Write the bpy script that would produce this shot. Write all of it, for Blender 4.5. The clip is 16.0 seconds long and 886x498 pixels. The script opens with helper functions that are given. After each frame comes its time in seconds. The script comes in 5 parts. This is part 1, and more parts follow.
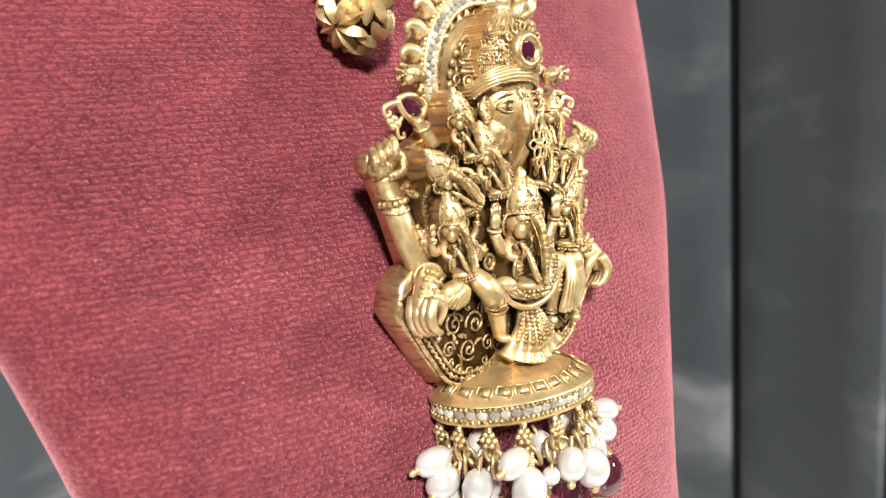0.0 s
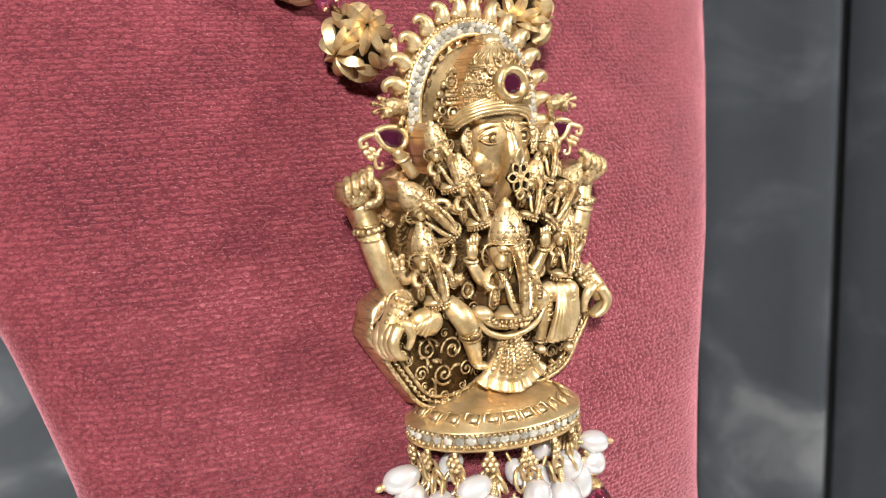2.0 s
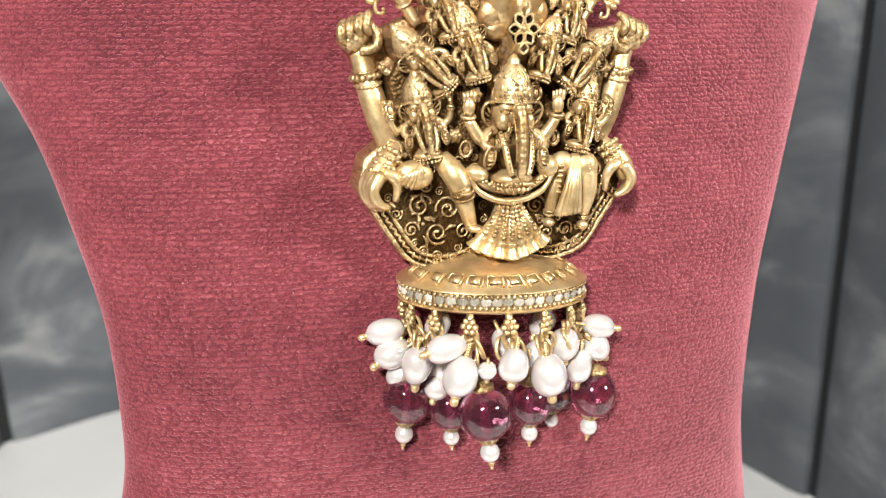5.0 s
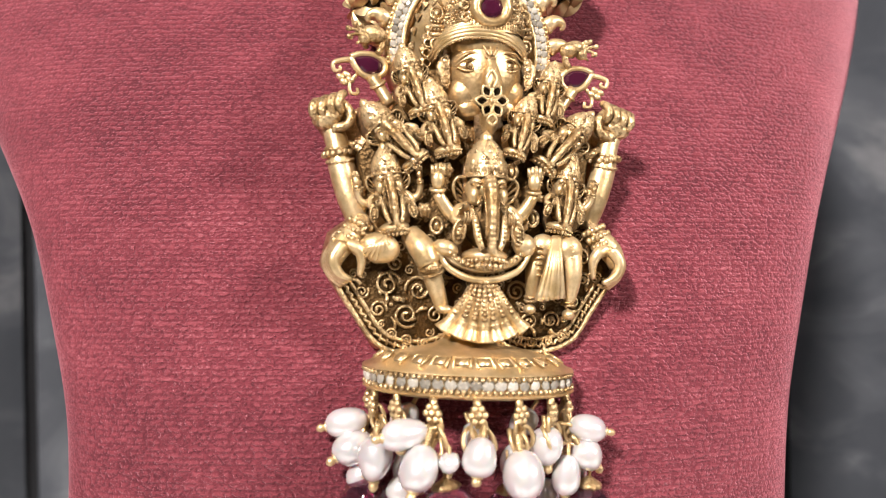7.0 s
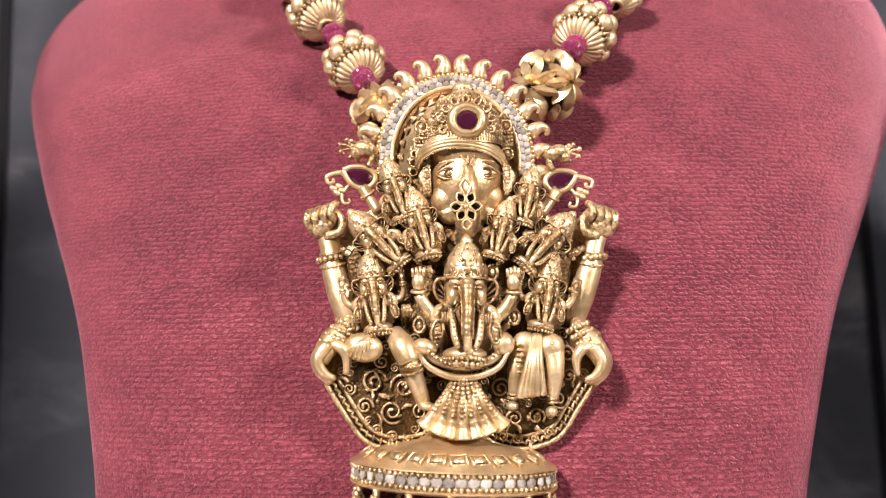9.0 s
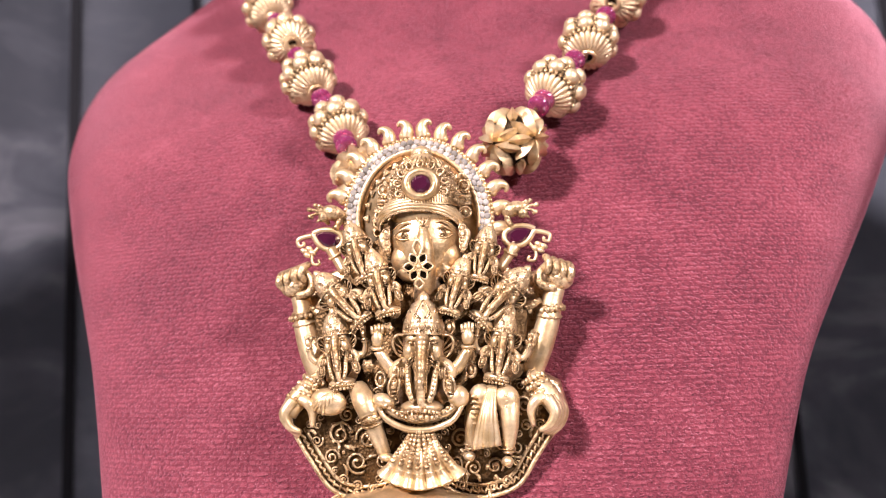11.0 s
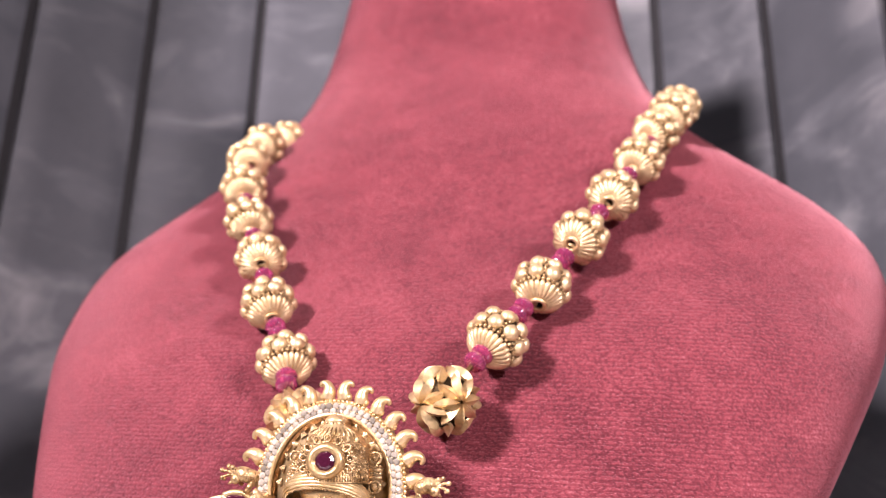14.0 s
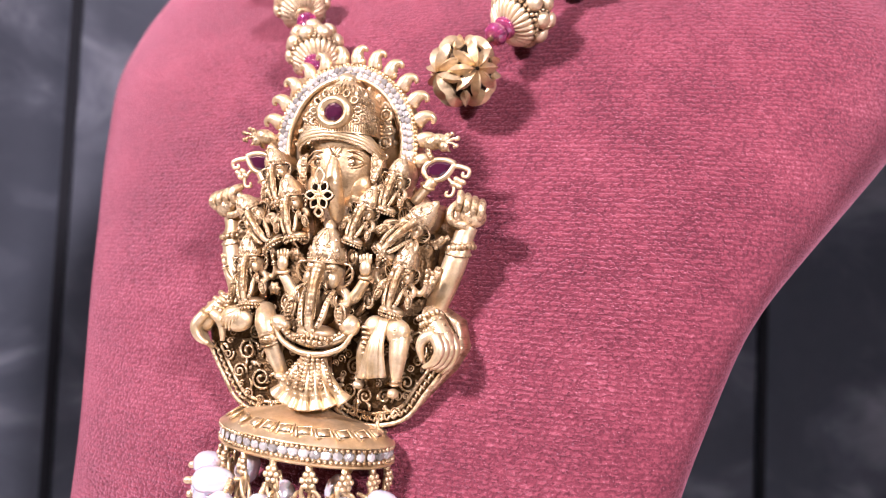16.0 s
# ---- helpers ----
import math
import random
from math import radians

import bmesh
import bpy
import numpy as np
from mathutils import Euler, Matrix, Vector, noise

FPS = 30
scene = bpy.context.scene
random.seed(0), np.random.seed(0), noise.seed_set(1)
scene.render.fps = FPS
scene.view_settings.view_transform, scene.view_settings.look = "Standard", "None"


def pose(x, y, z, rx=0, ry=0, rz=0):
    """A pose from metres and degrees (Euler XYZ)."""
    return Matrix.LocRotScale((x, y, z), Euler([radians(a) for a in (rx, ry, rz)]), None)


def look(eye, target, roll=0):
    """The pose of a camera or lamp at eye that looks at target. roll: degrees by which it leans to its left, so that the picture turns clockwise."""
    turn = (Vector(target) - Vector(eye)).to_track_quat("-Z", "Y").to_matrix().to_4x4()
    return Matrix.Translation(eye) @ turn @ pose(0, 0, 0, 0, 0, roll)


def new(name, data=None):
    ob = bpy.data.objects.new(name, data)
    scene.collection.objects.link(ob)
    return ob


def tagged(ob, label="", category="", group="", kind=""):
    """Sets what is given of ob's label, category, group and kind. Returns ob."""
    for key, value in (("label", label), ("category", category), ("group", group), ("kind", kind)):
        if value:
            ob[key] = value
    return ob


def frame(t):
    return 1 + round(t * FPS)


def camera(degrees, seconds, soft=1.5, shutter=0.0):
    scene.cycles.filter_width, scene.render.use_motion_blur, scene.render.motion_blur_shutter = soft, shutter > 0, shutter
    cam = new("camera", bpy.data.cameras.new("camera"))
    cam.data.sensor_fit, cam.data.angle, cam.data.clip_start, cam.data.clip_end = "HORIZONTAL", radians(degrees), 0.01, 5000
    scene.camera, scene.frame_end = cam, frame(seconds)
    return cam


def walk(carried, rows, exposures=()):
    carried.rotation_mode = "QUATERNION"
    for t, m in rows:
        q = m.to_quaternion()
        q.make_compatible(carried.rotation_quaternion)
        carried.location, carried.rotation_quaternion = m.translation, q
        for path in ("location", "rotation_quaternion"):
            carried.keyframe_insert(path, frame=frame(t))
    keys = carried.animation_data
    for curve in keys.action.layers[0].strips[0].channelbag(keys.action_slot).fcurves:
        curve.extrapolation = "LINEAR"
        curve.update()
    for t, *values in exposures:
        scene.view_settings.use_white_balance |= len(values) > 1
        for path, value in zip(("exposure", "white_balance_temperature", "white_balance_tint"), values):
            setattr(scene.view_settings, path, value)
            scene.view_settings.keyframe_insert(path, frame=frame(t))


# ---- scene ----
# All sizes below are in millimetres on the pendant's middle; MM turns them into metres.
MM = 0.001
MID = 0.200          # height of the pendant's middle above the table

cam = camera(58.6, 16.0, soft=1.1)
cam.data.dof.use_dof = True
cam.data.dof.focus_distance = 0.127
cam.data.dof.aperture_fstop = 20.0
METRES, TILT, LEAN, TURN = 0.25, -11.06, 4.3, -40.0
START = (-0.08643, -0.08301, MID + 0.01462)
ROWS = [
    (0.0, 0.0, 0.0, 0.0, 0.0, 0.0, -0.0),
    (0.5, 0.02, 0.0058, 0.0107, 1.35, -0.47, -0.76),
    (1.0, 0.0412, 0.0039, 0.0129, 3.51, -0.58, -1.23),
    (1.5, 0.0835, -0.0011, 0.017, 6.61, -0.82, -1.83),
    (2.0, 0.0998, -0.0029, 0.0292, 10.44, -1.43, -2.84),
    (2.5, 0.1192, 0.0013, 0.035, 12.42, -1.75, -3.24),
    (3.0, 0.1392, 0.0053, 0.0299, 14.24, -2.44, -3.75),
    (3.5, 0.1754, 0.0087, 0.0007, 16.54, -4.62, -4.32),
    (3.7, 0.1878, 0.0086, 0.0079, 18.38, -9.31, -4.94),
    (5.8, 0.2381, 0.066, -0.0089, 26.66, -4.01, -6.45),
    (6.0, 0.2485, 0.0728, 0.004, 27.32, -1.62, -5.77),
    (6.2, 0.2587, 0.08, 0.0037, 26.97, 3.52, -5.39),
    (6.5, 0.2724, 0.0924, -0.0201, 29.07, 4.25, -4.89),
    (6.7, 0.2627, 0.1057, -0.063, 29.38, 3.97, -7.17),
    (7.0, 0.2724, 0.102, -0.0788, 31.03, 7.4, -8.3),
    (7.2, 0.2803, 0.1064, -0.0685, 31.08, 11.74, -9.7),
    (7.5, 0.3032, 0.1163, -0.0434, 33.42, 13.62, -9.13),
    (8.0, 0.3189, 0.1196, -0.0545, 36.14, 12.48, -7.45),
    (8.2, 0.3242, 0.1228, -0.0567, 37.08, 12.88, -7.6),
    (10.3, 0.4017, 0.1421, -0.0715, 43.5, 11.16, -8.04),
    (10.5, 0.4093, 0.1498, -0.0722, 44.49, 11.56, -7.76),
    (11.0, 0.4278, 0.1574, -0.0335, 46.12, 12.91, -8.1),
    (11.5, 0.4393, 0.1582, 0.0173, 45.72, 17.84, -9.87),
    (12.0, 0.4632, 0.1608, 0.052, 44.08, 19.84, -11.81),
    (12.5, 0.472, 0.158, 0.0777, 44.47, 21.25, -11.94),
    (13.0, 0.4837, 0.1693, 0.0879, 46.5, 20.87, -11.96),
    (13.5, 0.4917, 0.1857, 0.088, 48.41, 20.44, -12.03),
    (14.0, 0.501, 0.2046, 0.0919, 50.43, 19.84, -12.4),
    (14.5, 0.5089, 0.2217, 0.0797, 52.35, 18.35, -13.35),
    (15.0, 0.5096, 0.2497, 0.0412, 53.66, 12.63, -13.96),
    (15.5, 0.5147, 0.2719, 0.0153, 55.62, 7.38, -14.01),
    (16.0, 0.5269, 0.2926, 0.0042, 58.09, 5.32, -14.02),
]
EXPOSURES = [
    (0.0, -0.36, 6250, 6), (1.5, -0.46, 6100, 9), (2.5, -0.62, 6100, 9), (3.5, -0.5, 6200, 8), (6.0, -0.40, 6250, 11), (6.5, -0.44, 5950, 13), (7.2, -0.48, 6400, 18), (8.0, -0.48, 6400, 22),
    (10.5, -0.36, 5950, 31), (11.5, -0.18, 6050, 35), (12.5, -0.31, 6350, 36), (13.5, -0.22, 6400, 37), (14.5, -0.17, 6300, 36), (16.0, -0.04, 5600, 36),
]
walk(cam, [(t, pose(*START, TILT, LEAN, TURN) @ pose(METRES * x, METRES * y, METRES * z, 90 + pitch, roll, yaw)) for t, x, y, z, yaw, pitch, roll in ROWS], EXPOSURES)

# ---- light ----
world = bpy.data.worlds.new("world")
scene.world = world
world.use_nodes = True
world.node_tree.nodes["Background"].inputs[0].default_value = (0.9, 0.95, 1.0, 1)
world.node_tree.nodes["Background"].inputs[1].default_value = 0.3


def lamp(name, eye, target, size, power, colour):
    data = bpy.data.lights.new(name, "AREA")
    data.shape, data.size, data.energy, data.color = "DISK", size, power, colour
    ob = new(name, data)
    ob.matrix_world = look(eye, target)
    return ob


AIM = (0, 0.03, MID)
# unseen lamps to the right and left, placed from the shadow directions
lamp("downlight", (0.74, -0.64, 0.60), AIM, 0.16, 16, (1.0, 0.95, 0.88))
lamp("downlight", (-0.47, -0.81, 0.78), AIM, 0.16, 39, (1.0, 0.95, 0.88))
# soft fill added overhead, with no visible source
lamp("ceiling_panel", (0.0, -0.40, 1.80), (0, -0.40, 0), 0.9, 2.0, (1.0, 0.97, 0.93))

# ---- materials ----
def material(name, base, rough=0.5, metal=0.0, **more):
    m = bpy.data.materials.new(name)
    m.use_nodes = True
    b = m.node_tree.nodes["Principled BSDF"]
    b.inputs["Base Color"].default_value = (*base, 1)
    b.inputs["Roughness"].default_value = rough
    b.inputs["Metallic"].default_value = metal
    for key, value in more.items():
        b.inputs[key.replace("_", " ")].default_value = value
    return m


def node(m, kind, **values):
    n = m.node_tree.nodes.new(kind)
    for key, value in values.items():
        if key in n.inputs:
            n.inputs[key].default_value = value
    return n


def link(m, a, b):
    m.node_tree.links.new(a, b)


def coords(m):
    return node(m, "ShaderNodeTexCoord").outputs["Object"]


def noise_of(m, scale, detail=3.0, rough=0.55, vector=None):
    n = node(m, "ShaderNodeTexNoise", Scale=scale, Detail=detail, Roughness=rough)
    link(m, vector or coords(m), n.inputs["Vector"])
    return n.outputs["Fac"]


def ramp(m, fac, stops):
    n = node(m, "ShaderNodeValToRGB")
    e = n.color_ramp.elements
    e[0].position, e[0].color = stops[0][0], (*stops[0][1], 1)
    e[1].position, e[1].color = stops[-1][0], (*stops[-1][1], 1)
    for at, col in stops[1:-1]:
        k = e.new(at)
        k.color = (*col, 1)
    link(m, fac, n.inputs["Fac"])
    return n.outputs["Color"]


def bump(m, height, strength, distance, under=None):
    n = node(m, "ShaderNodeBump", Strength=strength, Distance=distance)
    link(m, height, n.inputs["Height"])
    if under:
        link(m, under, n.inputs["Normal"])
    return n.outputs["Normal"]


def shader(m):
    return m.node_tree.nodes["Principled BSDF"].inputs


def gold_of(name, low, high, rough_low, rough_high, relief, stain=0.0, metal=1.0):
    """Cast gold: two tones, brushed roughness, fine chased relief and specks of dark patina."""
    m = material(name, high, 0.3, metal)
    s = shader(m)
    tone = ramp(m, noise_of(m, 260), [(0.3, low), (0.65, high)])
    if stain:
        mix = node(m, "ShaderNodeMix")
        mix.data_type = "RGBA"
        link(m, ramp(m, noise_of(m, 1500, 5, 0.7), [(0.38, (stain,) * 3), (0.53, (0,) * 3)]), mix.inputs["Factor"])
        link(m, tone, mix.inputs["A"])
        mix.inputs["B"].default_value = (0.13, 0.07, 0.025, 1)
        tone = mix.outputs["Result"]
    link(m, tone, s["Base Color"])
    r = ramp(m, noise_of(m, 900, 4), [(0.3, (rough_low,) * 3), (0.7, (rough_high,) * 3)])
    link(m, r, s["Roughness"])
    n = bump(m, noise_of(m, 600, 2), 0.15, 0.0002 * relief)
    chased = node(m, "ShaderNodeTexVoronoi", Scale=2100.0)
    link(m, coords(m), chased.inputs["Vector"])
    n = bump(m, chased.outputs["Distance"], 0.45 * min(relief, 1.0), 0.0002 * relief, n)
    link(m, bump(m, noise_of(m, 3200, 3), 0.35, 0.00008 * relief, n), s["Normal"])
    return m


GOLD = gold_of("matte_gold", (0.30, 0.18, 0.066), (0.77, 0.575, 0.31), 0.36, 0.52, 1.2, 0.8, 0.76)
SMOOTH_GOLD = gold_of("polished_gold", (0.50, 0.335, 0.14), (0.78, 0.59, 0.325), 0.35, 0.45, 0.5, 0.18, 0.76)
SATIN = gold_of("satin_gold", (0.52, 0.355, 0.15), (0.82, 0.63, 0.36), 0.36, 0.46, 0.45, 0.15, 0.74)
BEAD_GOLD = gold_of("pale_matte_gold", (0.58, 0.41, 0.19), (0.84, 0.665, 0.40), 0.38, 0.50, 0.5, 0.2, 0.66)
# satin gold darkened and warmed: visor shade and orange reflections in the colour
WARM_SHADE_GOLD = gold_of("warm_gold", (0.46, 0.29, 0.115), (0.74, 0.525, 0.265), 0.34, 0.44, 0.6, 0.25, 0.82)
BASE_GOLD = gold_of("burnished_gold", (0.56, 0.385, 0.175), (0.79, 0.585, 0.315), 0.29, 0.38, 0.3, 0.1, 0.8)


def drawn_gold():
    """Gold of the casting's sides: fine striae running straight back, rosy between them."""
    m = gold_of("rosy_gold", (0.56, 0.36, 0.18), (0.80, 0.57, 0.32), 0.28, 0.42, 0.3, 0.2, 0.88)
    s = shader(m)
    along = node(m, "ShaderNodeMapping")
    along.inputs["Scale"].default_value = (1400, 45, 1400)
    link(m, coords(m), along.inputs["Vector"])
    striae = noise_of(m, 1.0, 3, 0.6, along.outputs["Vector"])
    under = s["Normal"].links[0].from_socket
    link(m, bump(m, striae, 0.7, 0.0003, under), s["Normal"])
    mix = node(m, "ShaderNodeMix")
    mix.data_type = "RGBA"
    link(m, ramp(m, striae, [(0.34, (0.75,) * 3), (0.5, (0,) * 3)]), mix.inputs["Factor"])
    link(m, s["Base Color"].links[0].from_socket, mix.inputs["A"])
    mix.inputs["B"].default_value = (0.22, 0.115, 0.042, 1)
    link(m, mix.outputs["Result"], s["Base Color"])
    return m


SIDE_GOLD = drawn_gold()
# recess golds: patina plus the shade of gaps, both put into the colour
PATINA_SHADE = gold_of("oxidised_gold", (0.038, 0.023, 0.010), (0.17, 0.10, 0.040), 0.45, 0.65, 1.5)
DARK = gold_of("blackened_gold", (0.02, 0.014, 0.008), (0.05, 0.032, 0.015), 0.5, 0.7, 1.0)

STONE = material("clear_stone", (0.9, 0.92, 0.94), 0.06, 0.0, Transmission_Weight=0.2, IOR=2.1)
link(STONE, ramp(STONE, node(STONE, "ShaderNodeObjectInfo").outputs["Random"], [(0.0, (0.22, 0.195, 0.15)), (0.4, (0.40, 0.365, 0.295)), (1.0, (0.66, 0.61, 0.505))]), shader(STONE)["Base Color"])
RUBY = material("ruby_stone", (0.06, 0.008, 0.024), 0.12, 0.0, Transmission_Weight=0.3, IOR=1.6, Coat_Weight=0.15)
RUBY_BEAD = material("ruby_glass", (0.53, 0.20, 0.31), 0.02, 0.0, Transmission_Weight=0.97, IOR=1.62, Coat_Weight=0.5, Coat_Roughness=0.02)
SPACER = material("pink_ruby", (0.66, 0.09, 0.25), 0.05, 0.0, Transmission_Weight=0.75, IOR=1.7, Coat_Weight=0.8)

PEARL = material("pearl", (0.86, 0.83, 0.81), 0.27, 0.42, Coat_Weight=0.8, Coat_Roughness=0.10, Coat_IOR=1.7, Subsurface_Weight=0.12, Subsurface_Scale=0.002)
link(PEARL, ramp(PEARL, noise_of(PEARL, 420), [(0.3, (0.57, 0.535, 0.515)), (0.7, (0.70, 0.665, 0.645))]), shader(PEARL)["Base Color"])
link(PEARL, bump(PEARL, noise_of(PEARL, 500, 1), 0.35, 0.0004), shader(PEARL)["Normal"])


def velvet():
    """Ribbed knit velvet: rows of short stitches, fine speckled pile with painted sparkle, and faint brushed patches.
    """
    m = material("velvet", (0.2, 0.03, 0.04), 0.78, 0.0, Sheen_Weight=0.78, Sheen_Roughness=0.40, Specular_IOR_Level=0.14)
    s = shader(m)
    s["Sheen Tint"].default_value = (0.81, 0.36, 0.405, 1)
    at = coords(m)
    brushed = node(m, "ShaderNodeMapping")
    brushed.inputs["Rotation"].default_value = (0.0, 0.6, 0.0)
    brushed.inputs["Scale"].default_value = (1.0, 1.0, 1.5)
    link(m, at, brushed.inputs["Vector"])
    patches = noise_of(m, 24, 5, 0.62, brushed.outputs["Vector"])
    speck = noise_of(m, 2300, 4, 0.7, at)
    fibre = noise_of(m, 3800, 2, 0.6, at)
    # short dashes: a noise drawn out along the rows, pinched between them
    rows = node(m, "ShaderNodeTexWave", Scale=350.0, Distortion=1.9, Detail=2.0)
    rows.bands_direction = "Z"
    rows.inputs["Detail Scale"].default_value = 1.6
    link(m, at, rows.inputs["Vector"])
    drawn = node(m, "ShaderNodeMapping")
    drawn.inputs["Scale"].default_value = (1350, 1350, 1700)
    link(m, at, drawn.inputs["Vector"])
    tuft = noise_of(m, 1.0, 1.0, 0.5, drawn.outputs["Vector"])
    pinch = node(m, "ShaderNodeMath")
    pinch.operation = "MULTIPLY"
    link(m, ramp(m, tuft, [(0.40, (0.1,) * 3), (0.56, (1.0,) * 3)]), pinch.inputs[0])
    link(m, ramp(m, rows.outputs["Fac"], [(0.0, (0.36,) * 3), (0.6, (1.0,) * 3)]), pinch.inputs[1])
    dash = pinch.outputs["Value"]
    streaks = noise_of(m, 95, 4, 0.65, brushed.outputs["Vector"])
    # dash also darkens the gaps between stitches: deep pile and its shade as colour
    blend = None
    for value, weight in ((speck, 0.42), (patches, 0.27), (streaks, 0.13), (dash, 0.13)):
        term = node(m, "ShaderNodeMath")
        term.operation = "MULTIPLY_ADD"
        link(m, value, term.inputs[0])
        term.inputs[1].default_value = weight
        term.inputs[2].default_value = 0.0
        if blend:
            link(m, blend, term.inputs[2])
        blend = term.outputs["Value"]
    # sparkle of fibre tips, painted as pale pink specks in the base colour
    glint = node(m, "ShaderNodeMix")
    glint.data_type = "RGBA"
    link(m, ramp(m, fibre, [(0.66, (0,) * 3), (0.75, (0.6,) * 3)]), glint.inputs["Factor"])
    glint.inputs["B"].default_value = (0.70, 0.34, 0.36, 1)
    link(m, glint.outputs["Result"], s["Base Color"])
    link(m, ramp(m, blend, [(0.355, (0.075, 0.0122, 0.0172)), (0.475, (0.150, 0.026, 0.0345)), (0.585, (0.222, 0.046, 0.056)), (0.695, (0.43, 0.15, 0.165))]), glint.inputs["A"])
    # the pile lies flatter where the cloth is stretched round the sides
    facing = node(m, "ShaderNodeSeparateXYZ")
    link(m, node(m, "ShaderNodeTexCoord").outputs["Normal"], facing.inputs["Vector"])
    across = node(m, "ShaderNodeMath")
    across.operation = "ABSOLUTE"
    link(m, facing.outputs["X"], across.inputs[0])
    stretch = node(m, "ShaderNodeMapRange")
    for key, value in (("From Min", 0.18), ("From Max", 0.62), ("To Min", 0.82), ("To Max", 0.15)):
        stretch.inputs[key].default_value = value
    link(m, across.outputs["Value"], stretch.inputs["Value"])
    # and is brushed smoother towards the neck
    height = node(m, "ShaderNodeSeparateXYZ")
    link(m, at, height.inputs["Vector"])
    nap = node(m, "ShaderNodeMapRange")
    for key, value in (("From Min", -0.01), ("From Max", 0.06), ("To Min", 1.0), ("To Max", 0.42)):
        nap.inputs[key].default_value = value
    link(m, height.outputs["Z"], nap.inputs["Value"])
    depth = node(m, "ShaderNodeMath")
    depth.operation = "MULTIPLY"
    link(m, stretch.outputs["Result"], depth.inputs[0])
    link(m, nap.outputs["Result"], depth.inputs[1])
    n = bump(m, dash, 0.34, 0.0004)
    link(m, depth.outputs["Value"], n.node.inputs["Strength"])
    n = bump(m, speck, 0.5, 0.0004, n)
    link(m, bump(m, fibre, 0.5, 0.00015, n), s["Normal"])
    return m


VELVET = velvet()


def dark_panel():
    """Near-black laminate with pale cloudy wisps."""
    m = material("dark_laminate", (0.04, 0.041, 0.044), 0.55)
    s = shader(m)
    info = node(m, "ShaderNodeObjectInfo")
    shift = node(m, "ShaderNodeVectorMath")
    shift.operation = "MULTIPLY_ADD"
    shift.inputs[1].default_value = (7, 3, 5)
    link(m, info.outputs["Random"], shift.inputs[0])
    link(m, coords(m), shift.inputs[2])
    turned = node(m, "ShaderNodeMapping")
    turned.inputs["Rotation"].default_value = (0.5, 0.6, 0.3)
    turned.inputs["Scale"].default_value = (1.0, 1.0, 1.7)
    link(m, shift.outputs["Vector"], turned.inputs["Vector"])
    n = node(m, "ShaderNodeTexNoise", Scale=13.0, Detail=5.0, Roughness=0.55, Distortion=0.7)
    link(m, turned.outputs["Vector"], n.inputs["Vector"])
    link(m, ramp(m, n.outputs["Fac"], [(0.0, (0.048, 0.053, 0.060)), (0.5, (0.064, 0.070, 0.079)), (0.59, (0.095, 0.102, 0.112)), (0.66, (0.17, 0.175, 0.18)), (0.85, (0.34, 0.34, 0.34))]), s["Base Color"])
    fine = noise_of(m, 160, 3)
    link(m, ramp(m, fine, [(0.3, (0.50,) * 3), (0.7, (0.66,) * 3)]), s["Roughness"])
    return m


PANEL = dark_panel()
GROOVE = material("black_backing", (0.006, 0.006, 0.007), 0.7)


def plain(name, base, vary, rough, scale):
    m = material(name, base, rough)
    low = tuple(max(0.0, v - vary) for v in base)
    link(m, ramp(m, noise_of(m, scale, 5), [(0.3, low), (0.7, base)]), shader(m)["Base Color"])
    return m


TABLE = plain("white_laminate", (0.62, 0.62, 0.605), 0.05, 0.35, 14)
# greys of the unseen room, kept dark to hold down bounced light
WALL = plain("grey_paint", (0.16, 0.157, 0.15), 0.03, 0.7, 6)
FLOOR = plain("grey_floor", (0.12, 0.117, 0.113), 0.04, 0.4, 5)


# ---- mesh tools (millimetres in, metres out) ----
def part(name, bm, mats, parent=None, label="", smooth=True, sharp=None):
    me = bpy.data.meshes.new(name)
    bmesh.ops.recalc_face_normals(bm, faces=bm.faces)
    for v in bm.verts:
        v.co *= MM
    for f in bm.faces:
        f.smooth = smooth
    bm.to_mesh(me)
    bm.free()
    for m in mats if isinstance(mats, (list, tuple)) else [mats]:
        me.materials.append(m)
    if sharp:
        me.set_sharp_from_angle(angle=radians(sharp))
    ob = new(name, me)
    if parent:
        ob.parent = parent
    if label:
        ob["label"] = label
    return ob


def share(name, mesh, parent, m, label=""):
    ob = new(name, mesh)
    ob.parent = parent
    ob.matrix_basis = m
    if label:
        ob["label"] = label
    return ob


def place(x, y, z, rx=0, ry=0, rz=0, s=1.0):
    return pose(x * MM, y * MM, z * MM, rx, ry, rz) @ Matrix.Diagonal((s, s, s, 1))


def thing(name, m, label, category, group=""):
    ob = new(name)
    ob.empty_display_size = 0.005
    ob.matrix_world = m
    return tagged(ob, label, category, group)


def grid_faces(bm, rings, closed=True, mat=0):
    for a, b in zip(rings, rings[1:]):
        n = len(a)
        for i in range(n if closed else n - 1):
            j = (i + 1) % n
            f = bm.faces.new((a[i], a[j], b[j], b[i]))
            f.material_index = mat


